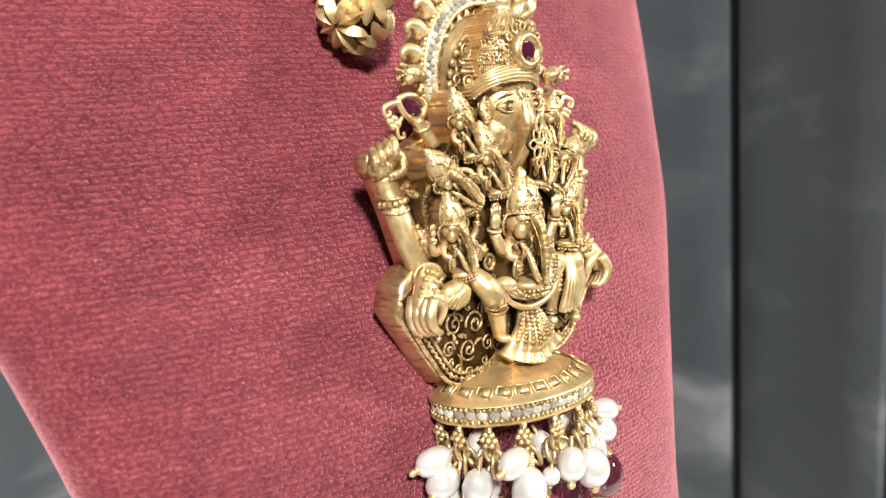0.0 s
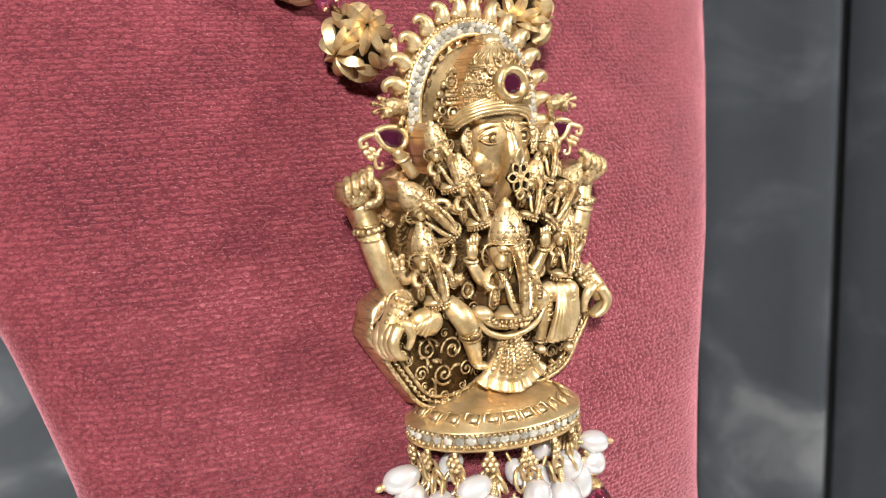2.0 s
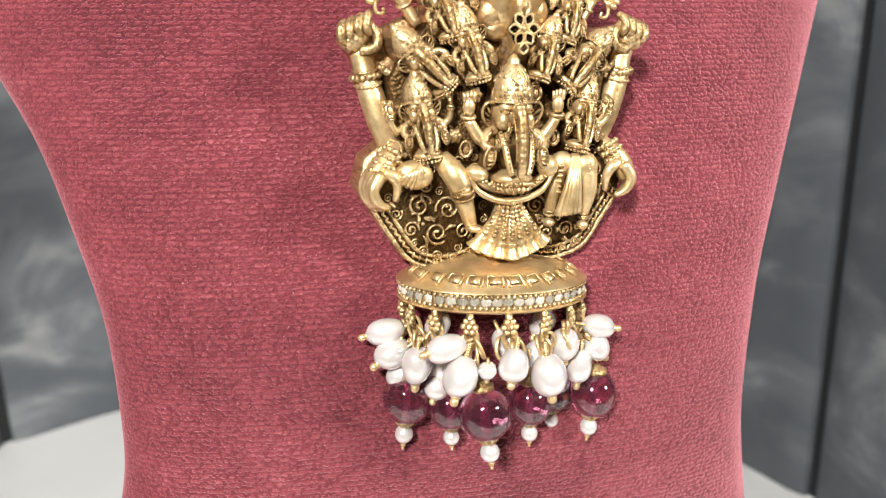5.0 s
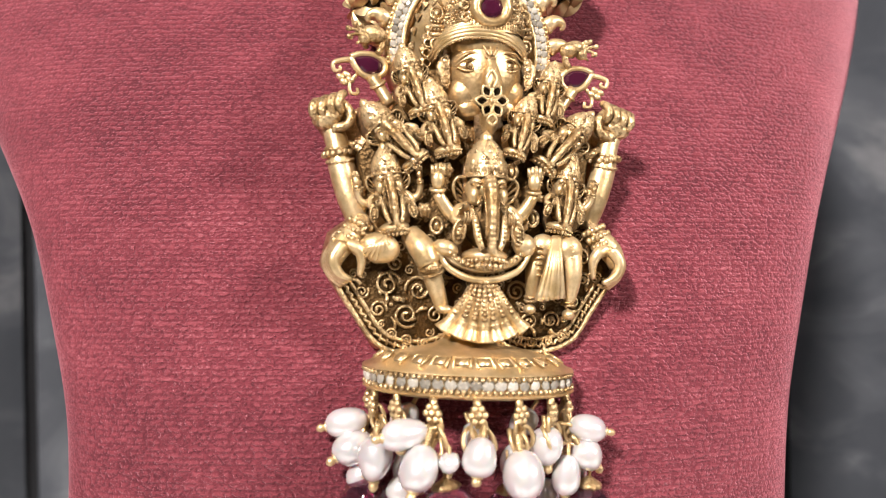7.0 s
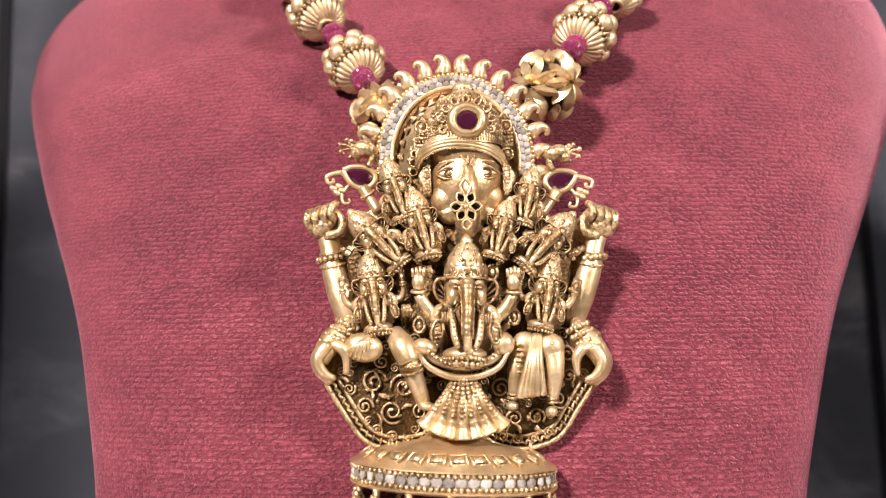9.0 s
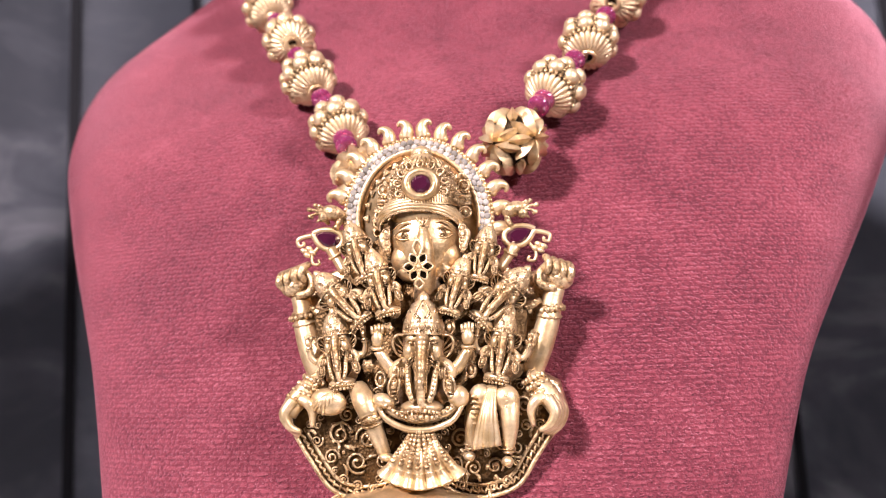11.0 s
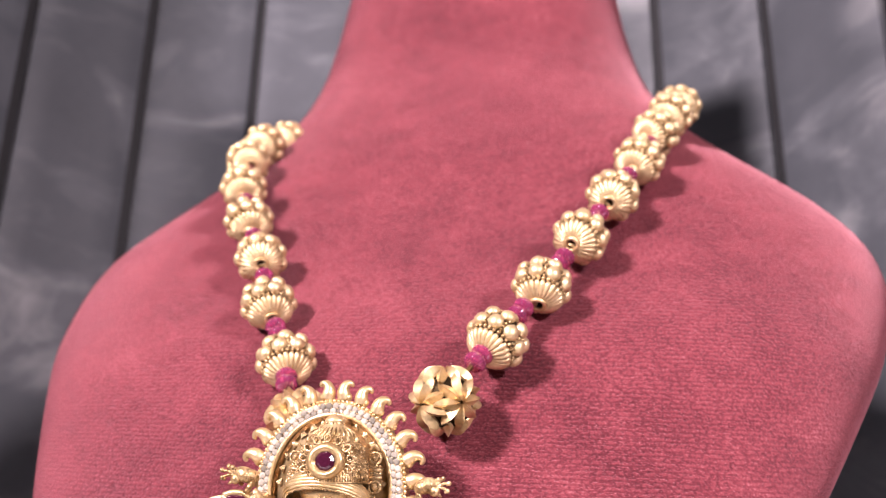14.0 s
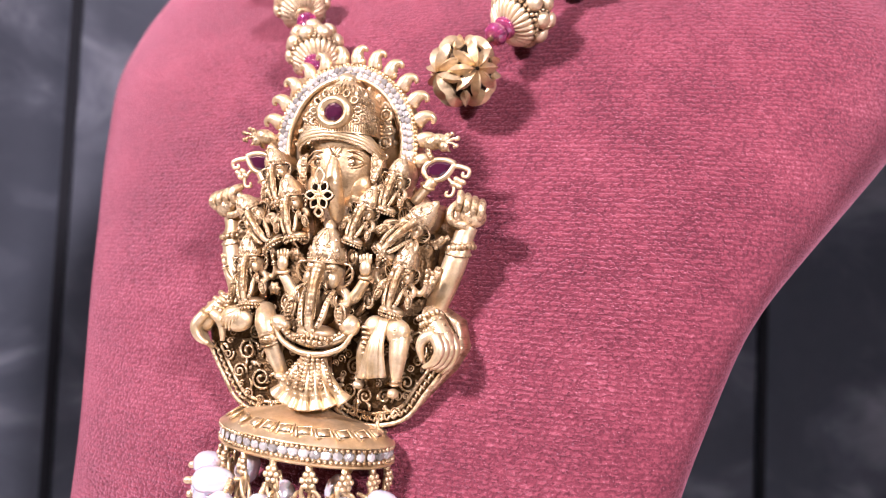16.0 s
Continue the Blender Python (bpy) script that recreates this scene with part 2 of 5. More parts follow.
def ell(bm, c, r, rot=(0, 0, 0), seg=12, rings=8, mat=0):
    """An ellipsoid."""
    m = Matrix.Translation(c) @ Euler([radians(a) for a in rot]).to_matrix().to_4x4()
    r = (r, r, r) if isinstance(r, (int, float)) else r
    rows = []
    for k in range(1, rings):
        a = math.pi * k / rings
        rows.append([bm.verts.new(m @ Vector((r[0] * math.sin(a) * math.cos(t), r[1] * math.sin(a) * math.sin(t), r[2] * math.cos(a))))
                     for t in (2 * math.pi * i / seg for i in range(seg))])
    top, low = bm.verts.new(m @ Vector((0, 0, r[2]))), bm.verts.new(m @ Vector((0, 0, -r[2])))
    for i in range(seg):
        j = (i + 1) % seg
        bm.faces.new((top, rows[0][i], rows[0][j])).material_index = mat
        bm.faces.new((low, rows[-1][j], rows[-1][i])).material_index = mat
    grid_faces(bm, rows, True, mat)


def curve(points, steps=6):
    """A smooth line through the points (Catmull-Rom)."""
    p = [Vector(q) for q in points]
    p = [2 * p[0] - p[1]] + p + [2 * p[-1] - p[-2]]
    out = []
    for i in range(1, len(p) - 2):
        for k in range(steps):
            t = k / steps
            a, b, c, d = p[i - 1:i + 3]
            out.append(0.5 * (2 * b + (c - a) * t + (2 * a - 5 * b + 4 * c - d) * t * t + (3 * b - a - 3 * c + d) * t ** 3))
    return out + [p[-2]]


def tube(bm, pts, radii, seg=8, flat=1.0, mat=0, ridge=0.0, ridges=0):
    """A round bar along pts; radii: one number or a list spread over its length; ridge: depth of rings round it."""
    pts = [Vector(p) for p in pts]
    n = len(pts)
    radii = [radii] if isinstance(radii, (int, float)) else radii
    rings = []
    side = None
    for i, p in enumerate(pts):
        d = (pts[min(i + 1, n - 1)] - pts[max(i - 1, 0)]).normalized()
        if side is None:
            side = d.cross(Vector((0, 1, 0)))
            side = side.normalized() if side.length > 1e-3 else Vector((1, 0, 0))
        side = (side - d * side.dot(d)).normalized()
        up = d.cross(side)
        f = i / (n - 1)
        r = float(np.interp(f, np.linspace(0, 1, len(radii)), radii))
        if ridges:
            r *= 1 + ridge * math.cos(2 * math.pi * ridges * f)
        rings.append([bm.verts.new(p + side * r * math.cos(a) + up * r * flat * math.sin(a)) for a in (2 * math.pi * k / seg for k in range(seg))])
    grid_faces(bm, rings, True, mat)
    bm.faces.new(rings[0]).material_index = mat
    bm.faces.new(rings[-1][::-1]).material_index = mat


def loop(bm, c, r, thick, rot=(0, 0, 0), seg=16, flat=1.0, mat=0):
    """A closed ring round its own z axis."""
    m = Matrix.Translation(c) @ Euler([radians(a) for a in rot]).to_matrix().to_4x4()
    rx, ry = (r, r) if isinstance(r, (int, float)) else r
    rings = []
    for i in range(seg):
        a = 2 * math.pi * i / seg
        mid, out = Vector((rx * math.cos(a), ry * math.sin(a), 0)), Vector((math.cos(a), math.sin(a), 0))
        rings.append([bm.verts.new(m @ (mid + out * thick * math.cos(b) + Vector((0, 0, thick * flat * math.sin(b))))) for b in (2 * math.pi * k / 6 for k in range(6))])
    grid_faces(bm, rings + [rings[0]], True, mat)


def lathe(bm, profile, seg=24, m=Matrix(), mat=0, flute=0.0, flutes=0):
    """Profile of (radius, height) turned round z; flute: depth of upright grooves."""
    rings = []
    for r, z in profile:
        ring = []
        for i in range(seg):
            a = 2 * math.pi * i / seg
            k = r * (1 + flute * math.cos(flutes * a)) if flutes else r
            ring.append(bm.verts.new(m @ Vector((k * math.cos(a), k * math.sin(a), z))))
        rings.append(ring)
    grid_faces(bm, rings, True, mat)
    bm.faces.new(rings[0][::-1]).material_index = mat
    bm.faces.new(rings[-1]).material_index = mat


def balls(bm, pts, r, mat=0):
    for p in pts:
        ell(bm, p, r, seg=7, rings=5, mat=mat)


def spread(points, gap):
    """Points at even gaps along a line of points."""
    pts = [Vector(p) for p in points]
    out, left = [pts[0]], gap
    for a, b in zip(pts, pts[1:]):
        d = (b - a).length
        at = left
        while at <= d and d > 0:
            out.append(a.lerp(b, at / d))
            at += gap
        left = at - d
    return out


def spiral(bm, c, r, turns, thick, start=0.0, hand=1, y_rise=0.0, steps=26):
    """A flat scroll in the x-z plane."""
    pts = []
    for i in range(steps + 1):
        f = i / steps
        a = start + hand * 2 * math.pi * turns * f
        k = r * (1 - 0.86 * f)
        pts.append((c[0] + k * math.cos(a), c[1] - y_rise * f, c[2] + k * math.sin(a)))
    tube(bm, pts, [thick, thick * 0.9, thick * 0.7, thick * 1.2], 6)


def slab(bm, outline, y0, y1, round_edge=0.6, mat=0, bulge=0.0):
    """An outline of (x, z) made solid from y0 (front) to y1 (back), its front edge rounded."""
    n = len(outline)

    def ring(y, inset):
        out = []
        for i in range(n):
            a, b, c = Vector(outline[i - 1]), Vector(outline[i]), Vector(outline[(i + 1) % n])
            t = (c - a).normalized()
            nrm = Vector((t.y, -t.x))
            p = b - nrm * inset
            out.append(bm.verts.new((p.x, y, p.y)))
        return out
    rings = [ring(y1, 0.3), ring(y1 - 0.4, 0.0), ring((y0 + y1) / 2, -bulge), ring(y0 + round_edge, 0.0), ring(y0 + 0.3 * round_edge, 0.3 * round_edge), ring(y0, round_edge)]
    grid_faces(bm, rings, True, mat)
    bm.faces.new(rings[-1]).material_index = mat
    bm.faces.new(rings[0][::-1]).material_index = mat


# ---- room ----
def box(bm, x0, y0, z0, x1, y1, z1):
    v = [bm.verts.new((x, y, z)) for z in (z0, z1) for y in (y0, y1) for x in (x0, x1)]
    for f in ((0, 2, 3, 1), (4, 5, 7, 6), (0, 1, 5, 4), (2, 6, 7, 3), (0, 4, 6, 2), (1, 3, 7, 5)):
        bm.faces.new([v[i] for i in f])


def setting(name, mat, corners, label, category):
    bm = bmesh.new()
    box(bm, *corners)
    return tagged(part(name, bm, mat, None, "", False), label, category, kind="structure")


# shell added round the scene, out of view, to limit fill and reflections
setting("floor", FLOOR, (-1500, -1800, -800, 1500, 1000, -750), "grey floor of the added room shell, under the table", "floor")
setting("ceiling", WALL, (-1500, -1800, 1850, 1500, 1000, 1900), "plain dark grey ceiling of the added room shell", "ceiling")
setting("wall_south", WALL, (-1500, -1850, -750, 1500, -1800, 1850), "plain dark grey wall of the added room shell", "wall")
setting("wall_north", WALL, (-1500, 1000, -750, 1500, 1050, 1850), "plain dark grey wall of the added room shell", "wall")
setting("wall_west", WALL, (-1550, -1800, -750, -1500, 1000, 1850), "plain dark grey wall of the added room shell", "wall")
setting("wall_east", WALL, (1500, -1800, -750, 1550, 1000, 1850), "plain dark grey wall of the added room shell", "wall")


def display_table():
    t = thing("display_table", pose(0, 0.15, -0.75), "white laminate display table with plain square legs", "table")
    bm = bmesh.new()
    box(bm, -500, -350, 715, 500, 350, 750)
    bmesh.ops.bevel(bm, geom=bm.edges[:], offset=3, segments=2, affect="EDGES")
    part("tabletop", bm, TABLE, t, "", False)
    for x in (-455, 455):
        for y in (-305, 305):
            bm = bmesh.new()
            box(bm, x - 25, y - 25, 0, x + 25, y + 25, 715)
            part("leg", bm, TABLE, t, "", False)


display_table()


def backdrop():
    """A curved screen of upright dark boards with gaps between them, standing round the back of the bust."""
    mid, radius, count, sweep = (-44, 108), 236, 14, 226
    bm = bmesh.new()
    rings = []
    for i in range(61):
        a = radians(-sweep / 2 + sweep * i / 60)
        s, c = math.sin(a), math.cos(a)
        rings.append([bm.verts.new((mid[0] + r * s, mid[1] + r * c, z)) for r, z in ((radius + 5, 0), (radius + 13, 0), (radius + 13, 800), (radius + 5, 800))])
    grid_faces(bm, rings)
    bm.faces.new(rings[0])
    bm.faces.new(rings[-1])
    wall = tagged(part("wall_panelled", bm, GROOVE, None, "", True, 30), "curved black screen clad in dark marbled upright boards", "wall", kind="structure")
    step = sweep / count
    half = radians(step) / 2 - 3.2 / radius
    bm = bmesh.new()
    rings = []
    for i in range(9):
        a = -half + 2 * half * i / 8
        edge = 2.0 if i in (0, 8) else 0.0
        rings.append([bm.verts.new((r * math.sin(a), r * math.cos(a), z)) for r, z in ((radius + edge, 0), (radius + 6, 0), (radius + 6, 798), (radius + edge, 798))])
    grid_faces(bm, rings)
    bm.faces.new(rings[0])
    bm.faces.new(rings[-1])
    first = part("board", bm, PANEL, wall, "", True, 30)
    for k in range(count):
        m = place(mid[0], mid[1], 0, rz=-sweep / 2 + step * (k + 0.5))
        if k == 0:
            first.matrix_basis = m
        else:
            share("board", first.data, wall, m)


backdrop()


# ---- bust ----
def display_bust():
    zk = [-200, -160, -110, -85, -65, -40, -10, 20, 45, 65, 80, 92, 104, 116, 128, 140, 155, 175, 200, 230]
    wk = [92.2, 84.9, 70.3, 62.0, 57.4, 59.2, 68.5, 90.9, 108.0, 118.3, 117.7, 108.2, 92.0, 78.8, 70.2, 64.3, 59.1, 54.2, 49.9, 46.6]
    fk = [1.5, 2.4, 4.8, 4.6, 4.2, 6.4, 15.0, 26.8, 37.5, 53.5, 63.0, 69.5, 74.5, 81.5, 88.5, 96.0, 103.3, 107.6, 111.1, 114.8]
    dk = [40.5, 30.5, 20.6, 16.3, 15.0, 16.2, 15.3, 35.2, 51.4, 59.6, 61.5, 63.1, 60.5, 59.2, 57.7, 54.7, 49.4, 43.3, 36.7, 30.5]
    ck = [-1.5, -1.6, -1.9, -0.9, -0.1, 0.6, 1.1, 0.5, 0.2, -0.6, -0.4, 2.0, 3.1, 2.1, 0.4, -0.8, -2.1, -2.6, -2.5, -2.2]
    levels = np.linspace(-202, 262, 190)

    def smooth(v):
        raw = np.interp(levels, zk, v)
        for _ in range(9):
            raw[1:-1] = 0.25 * raw[:-2] + 0.5 * raw[1:-1] + 0.25 * raw[2:]
        return raw
    W, F, D, C = smooth(wk), smooth(fk), smooth(dk), smooth(ck)
    bm = bmesh.new()
    rings = []
    n = 2.69
    for z, w, f, d, mid in zip(levels, W, F, D, C):
        ring = []
        for i in range(120):
            a = 2 * math.pi * i / 120
            c, s = math.cos(a), math.sin(a)
            ring.append(bm.verts.new((mid + math.copysign(abs(c) ** (2 / n), c) * w, f + d + math.copysign(abs(s) ** (2 / n), s) * d, z)))
        rings.append(ring)
    grid_faces(bm, rings)
    bm.faces.new(rings[0][::-1])
    bm.faces.new(rings[-1])
    ob = part("display_bust", bm, VELVET)
    ob.matrix_world = place(-5.5, 0, MID * 1000, ry=1.1, rz=-3.14)
    return tagged(ob, "headless necklace display bust covered in wine-red ribbed velvet", "display bust")


display_bust()


# ---- pendant ----
def at(u, v, y):
    """The pendant's drawing grid, about 12 steps to the millimetre: u to its right, v down, seen from in front; y is the depth."""
    u, v, k = u - 815, v - 480, 1 + 0.0088 * y
    return Vector((-0.04 + 0.154 * y + 0.0818 * k * u - 0.0038 * v, y, -1.22 + 0.082 * y - 0.0815 * k * v - 0.0026 * u))


def line(y, *uv):
    return [at(u, v, y) for u, v in uv]


PENDANT = thing("pendant", place(0, 0, MID * 1000, rz=4), "antique gold deity pendant with pearl and ruby tassels on velvet", "pendant")


def flatten(points):
    return [(p.x, p.z) for p in points]


def back_casting():
    # arms and trunk of the casting
    bm = bmesh.new()
    seat = [(590, 592), (1030, 592), (1065, 612), (1078, 660), (1060, 700), (1020, 750), (985, 800), (930, 822), (870, 812), (830, 800),
            (790, 800), (760, 812), (690, 822), (640, 806), (605, 752), (570, 700), (548, 665), (560, 615)]
    slab(bm, flatten(line(7, *seat))[::-1], 7.6, 13.2, 0.8, bulge=0.4)
    shoulders = [(700, 340), (910, 340), (955, 380), (985, 404), (1050, 396), (1066, 412), (1056, 440), (1044, 490), (1020, 575), (1012, 610), (610, 610), (596, 575), (570, 500),
                 (548, 446), (530, 424), (534, 400), (600, 402), (650, 380)]
    slab(bm, flatten(line(9, *shoulders))[::-1], 10.4, 13.8, 0.6, bulge=0.2)
    part("back_casting", bm, SIDE_GOLD, PENDANT, "plain rosy gold sides of the casting")
    # arched upper plate behind the head
    bm = bmesh.new()
    arch = []
    for i in range(33):
        a = math.pi * (-0.12 + 1.24 * i / 32)
        arch.append((0.2 + 12.5 * math.cos(a), 16.0 + 14.2 * math.sin(a)))
    slab(bm, arch[::-1], 10.4, 14.5, 0.5)
    part("arch_plate", bm, SMOOTH_GOLD, PENDANT)
    # field between the figures, its patina darkened further for shade in the gaps
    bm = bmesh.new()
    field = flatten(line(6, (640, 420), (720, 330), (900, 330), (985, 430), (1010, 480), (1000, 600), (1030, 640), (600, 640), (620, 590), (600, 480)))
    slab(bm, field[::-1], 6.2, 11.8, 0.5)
    part("field", bm, PATINA_SHADE, PENDANT, "recessed ground between the figures, dark with patina and painted shade")


back_casting()


def halo():
    """Ring of set stones round the head, with hooked curls along its outer edge."""
    cx, cz = 0.2, 16.0

    def arc(r1, r2, y, f0=-0.06, f1=1.06, n=48):
        return [Vector((cx + r1 * math.cos(a), y, cz + r2 * math.sin(a))) for a in (math.pi * (f0 + (f1 - f0) * i / n) for i in range(n + 1))]
    bm = bmesh.new()
    tube(bm, arc(10.4, 12.0, 9.4), 0.42, 8)
    tube(bm, arc(12.2, 13.8, 9.7), 0.40, 8)
    for p in spread(arc(12.7, 14.3, 9.9), 0.75):
        ell(bm, p, 0.42, seg=6, rings=4)
    ring = part("halo", bm, SMOOTH_GOLD, PENDANT, "polished arched halo frame")
    bm = bmesh.new()
    a, b = arc(10.4, 12.0, 9.9), arc(12.1, 13.7, 9.9)
    va, vb = [bm.verts.new(p) for p in a], [bm.verts.new(p) for p in b]
    vc, vd = [bm.verts.new(p + Vector((0, 1, 0))) for p in a], [bm.verts.new(p + Vector((0, 1, 0))) for p in b]
    for p, q in ((va, vb), (vb, vd), (vd, vc), (vc, va)):
        for i in range(len(p) - 1):
            bm.faces.new((p[i], p[i + 1], q[i + 1], q[i]))
    part("stone_bed", bm, SMOOTH_GOLD, ring)
    # brilliant stones in two rows, with claw grains between
    bm = bmesh.new()
    lathe(bm, [(0.05, -0.5), (0.63, 0.0), (0.63, 0.08), (0.50, 0.30), (0.30, 0.44), (0.03, 0.45)], 8)
    gem = part("stone", bm, STONE, ring, "clear faceted stone", False)
    first = True
    claws = bmesh.new()
    for r1, r2 in ((10.95, 12.55), (11.85, 13.45)):
        for p in spread(arc(r1, r2, 9.4), 1.16):
            m = place(p.x, p.y, p.z, 90 + random.uniform(-16, 16), random.uniform(-90, 90), 0) @ pose(0, 0, 0, random.uniform(-16, 16))
            if first:
                gem.matrix_basis, first = m, False
            else:
                share("stone", gem.data, ring, m)
    balls(claws, spread(arc(10.55, 12.15, 9.25), 0.58), 0.18)
    balls(claws, spread(arc(11.4, 13.0, 9.3), 0.58), 0.17)
    balls(claws, spread(arc(12.25, 13.85, 9.35), 0.58), 0.18)
    part("claw_grain", claws, GOLD, ring, "tiny gold setting grains")["kind"] = "stuff"
    # hooked curls
    bm = bmesh.new()
    ell(bm, (0.1, 0, 0.0), (1.3, 1.0, 1.0), seg=14, rings=9)
    spine = curve([(-0.1, 0, -0.5), (-0.35, -0.15, 0.6), (-0.4, -0.2, 1.5), (-0.05, -0.2, 2.25), (0.55, -0.15, 2.6), (1.05, -0.05, 2.35), (1.05, 0, 1.95)], 5)
    tube(bm, spine, [1.25, 1.3, 1.1, 0.85, 0.62, 0.45, 0.2], 12)
    curl = part("curl", bm, SATIN, PENDANT)
    for i in range(16):
        a = math.pi * (-0.05 + 1.10 * i / 15)
        flip = 1 if a < math.pi * 0.52 else -1
        m = place(cx + 13.6 * math.cos(a), 10.6, cz + 15.2 * math.sin(a), 0, 90 - math.degrees(a), 0) @ Matrix.Diagonal((0.92 * flip, 0.95, 0.92, 1))
        if i == 0:
            curl.matrix_basis = m
        else:
            share("curl", curl.data, PENDANT, m)
    # inner dish with pointed leaves
    bm = bmesh.new()
    rings = []
    for s, y in ((1.0, 9.8), (0.95, 10.6), (0.7, 11.0), (0.3, 11.2)):
        rings.append([bm.verts.new((cx + 10.2 * s * math.cos(a), y, cz - 2 + 13.8 * s * math.sin(a) * (1 if math.sin(a) > 0 else 0.5))) for a in (2 * math.pi * i / 48 for i in range(48))])
    grid_faces(bm, rings)
    bm.faces.new(rings[-1])
    part("halo_dish", bm, SIDE_GOLD, PENDANT, "smooth hollow inside the halo")
    bm = bmesh.new()
    for i in range(15):
        a = math.pi * (0.02 + 0.96 * i / 14)
        d = Vector((math.cos(a), 0, math.sin(a) * 1.2))
        o = Vector((cx, 10.2, cz)) + d * 8.6
        s = Vector((-math.sin(a), 0, math.cos(a)))
        v = [bm.verts.new(q) for q in (o - s * 0.75, o + s * 0.75, o + d * 1.35, o + d * 0.4 + Vector((0, -0.55, 0)))]
        for f in ((0, 1, 3), (1, 2, 3), (2, 0, 3)):
            bm.faces.new([v[j] for j in f])
    for sgn in (-1, 1):
        for k in range(7):
            a = math.pi * (0.5 + sgn * (0.14 + 0.065 * k))
            ell(bm, (cx + 7.4 * math.cos(a), 9.4, cz + 8.4 * math.sin(a) - 1), (0.75, 0.6, 0.75), seg=8, rings=5)
            loop(bm, (cx + 7.0 * math.cos(a), 8.6, cz + 7.4 * math.sin(a) - 1.6), 0.62, 0.2, (90, 0, 0), 10)
    part("halo_leaves", bm, GOLD, PENDANT)


halo()


def deity_head():
    """The large crowned head: one plain mesh, its crown and visor drawn straight back to the plate."""
    bm = bmesh.new()
    c = at(812, 257, 6)
    # crown: a tall dome with a waisted finial; its back half is drawn straight back
    prof = [(5.9, -1.6), (5.85, 0.6), (5.65, 1.9), (5.25, 3.2), (4.7, 4.5), (3.95, 5.6), (3.1, 6.5), (2.3, 7.15), (1.75, 7.6), (1.55, 7.85), (1.75, 8.1), (1.6, 8.55), (1.1, 9.0), (0.5, 9.3), (0.1, 9.45)]
    rows = []
    for r, h in prof:
        row = [bm.verts.new((c.x + r * math.sin(t), c.y - 0.82 * r * math.cos(t), c.z + h)) for t in np.linspace(-math.pi / 2, math.pi / 2, 33)]
        rows.append([bm.verts.new((c.x - r, 10.6, c.z + h))] + row + [bm.verts.new((c.x + r, 10.6, c.z + h))])
    grid_faces(bm, rows, False, 3)
    for f in bm.faces:
        q = f.calc_center_median()
        if q.y < c.y - 0.1:
            f.material_index = 4 if q.z < c.z + 5.6 else 1
    bm.faces.new(rows[-1])

    def on_crown(t, h, out=0.0):
        r = float(np.interp(h, [q[1] for q in prof], [q[0] for q in prof])) + out
        return Vector((c.x + r * math.sin(t), c.y - 0.82 * r * math.cos(t), c.z + h))
    # rosettes in two rows, leaves above them
    for h, angles, size in ((1.0, (-1.35, -0.95, -0.62, 0.62, 0.95, 1.35), 0.9), (3.2, (-1.2, -0.80, 0.80, 1.2), 1.0)):
        for t in angles:
            p = on_crown(t, h, 0.05)
            ell(bm, p, 0.34 * size, seg=8, rings=6)
            side, up = Vector((math.cos(t), 0.82 * math.sin(t), 0)).normalized(), Vector((0, 0.12, 1)).normalized()
            for k in range(7):
                a = 2 * math.pi * k / 7
                q = p + (side * math.cos(a) + up * math.sin(a)) * 0.72 * size
                ell(bm, q, (0.27 * size, 0.27 * size, 0.27 * size), seg=7, rings=5)
            tube(bm, [p + (side * math.cos(a) + up * math.sin(a)) * 1.12 * size + Vector((0, 0.12, 0)) for a in np.linspace(0, 2 * math.pi, 15)], 0.11, 5)
    for h in (2.15, 4.45):
        tube(bm, [on_crown(t, h, 0.02) for t in np.linspace(-1.5, 1.5, 29)], 0.13, 5)
    for t in np.linspace(-1.25, 1.25, 6):
        p = on_crown(t, 5.1, 0.05)
        ell(bm, p, (0.42, 0.35, 0.62), seg=8, rings=6)
    balls(bm, [on_crown(t, 7.85, 0.05) for t in np.linspace(-1.5, 1.5, 9)], 0.22)
    for t in np.linspace(-1.5, 1.5, 40):
        tube(bm, [on_crown(t, -1.4, 0.03), on_crown(t, 0.0, 0.05)], 0.13, 5)
    for h, n in ((0.15, 52), (2.6, 40), (4.9, 30)):
        balls(bm, [on_crown(t, h, 0.04) for t in np.linspace(-1.5, 1.5, n)], 0.15)
    for t in np.linspace(-1.4, 1.4, 13):
        tube(bm, curve([on_crown(t - 0.08, 5.5, 0.0), on_crown(t, 6.3, 0.12), on_crown(t + 0.06, 7.1, 0.0)], 4), [0.12, 0.26, 0.08], 6)
    # open petals round the gem, standing proud of the crown
    g = at(819, 222, 1.2)
    for k in range(9):
        a = math.radians(-20 + 220 * k / 8)
        p = g + Vector((3.9 * math.cos(a), 0.85, 3.6 * math.sin(a)))
        loop(bm, p, (0.5, 0.66), 0.2, (90, 90 - math.degrees(a), 0), 10)
        ell(bm, g + Vector((4.6 * math.cos(a), 1.35, 4.35 * math.sin(a))), 0.32, seg=7, rings=5)
    # visor: a broad ridged band, beaded along its lower edge
    def brim(t, drop, out=0.0):
        return at(806 + (80 + 12 * out) * math.sin(t), 303 - 41 * math.cos(t) + 12 * drop, 6.0 - (4.45 + out) * math.cos(t))
    for drop, out, thick in ((0.92, -0.2, 0.24), (0.5, 0.0, 0.30), (0.0, 0.1, 0.34), (-0.48, 0.0, 0.30), (-0.9, -0.25, 0.26), (-1.25, -0.5, 0.26)):
        pts = [brim(t, drop, out) for t in np.linspace(-1.57, 1.57, 33)]
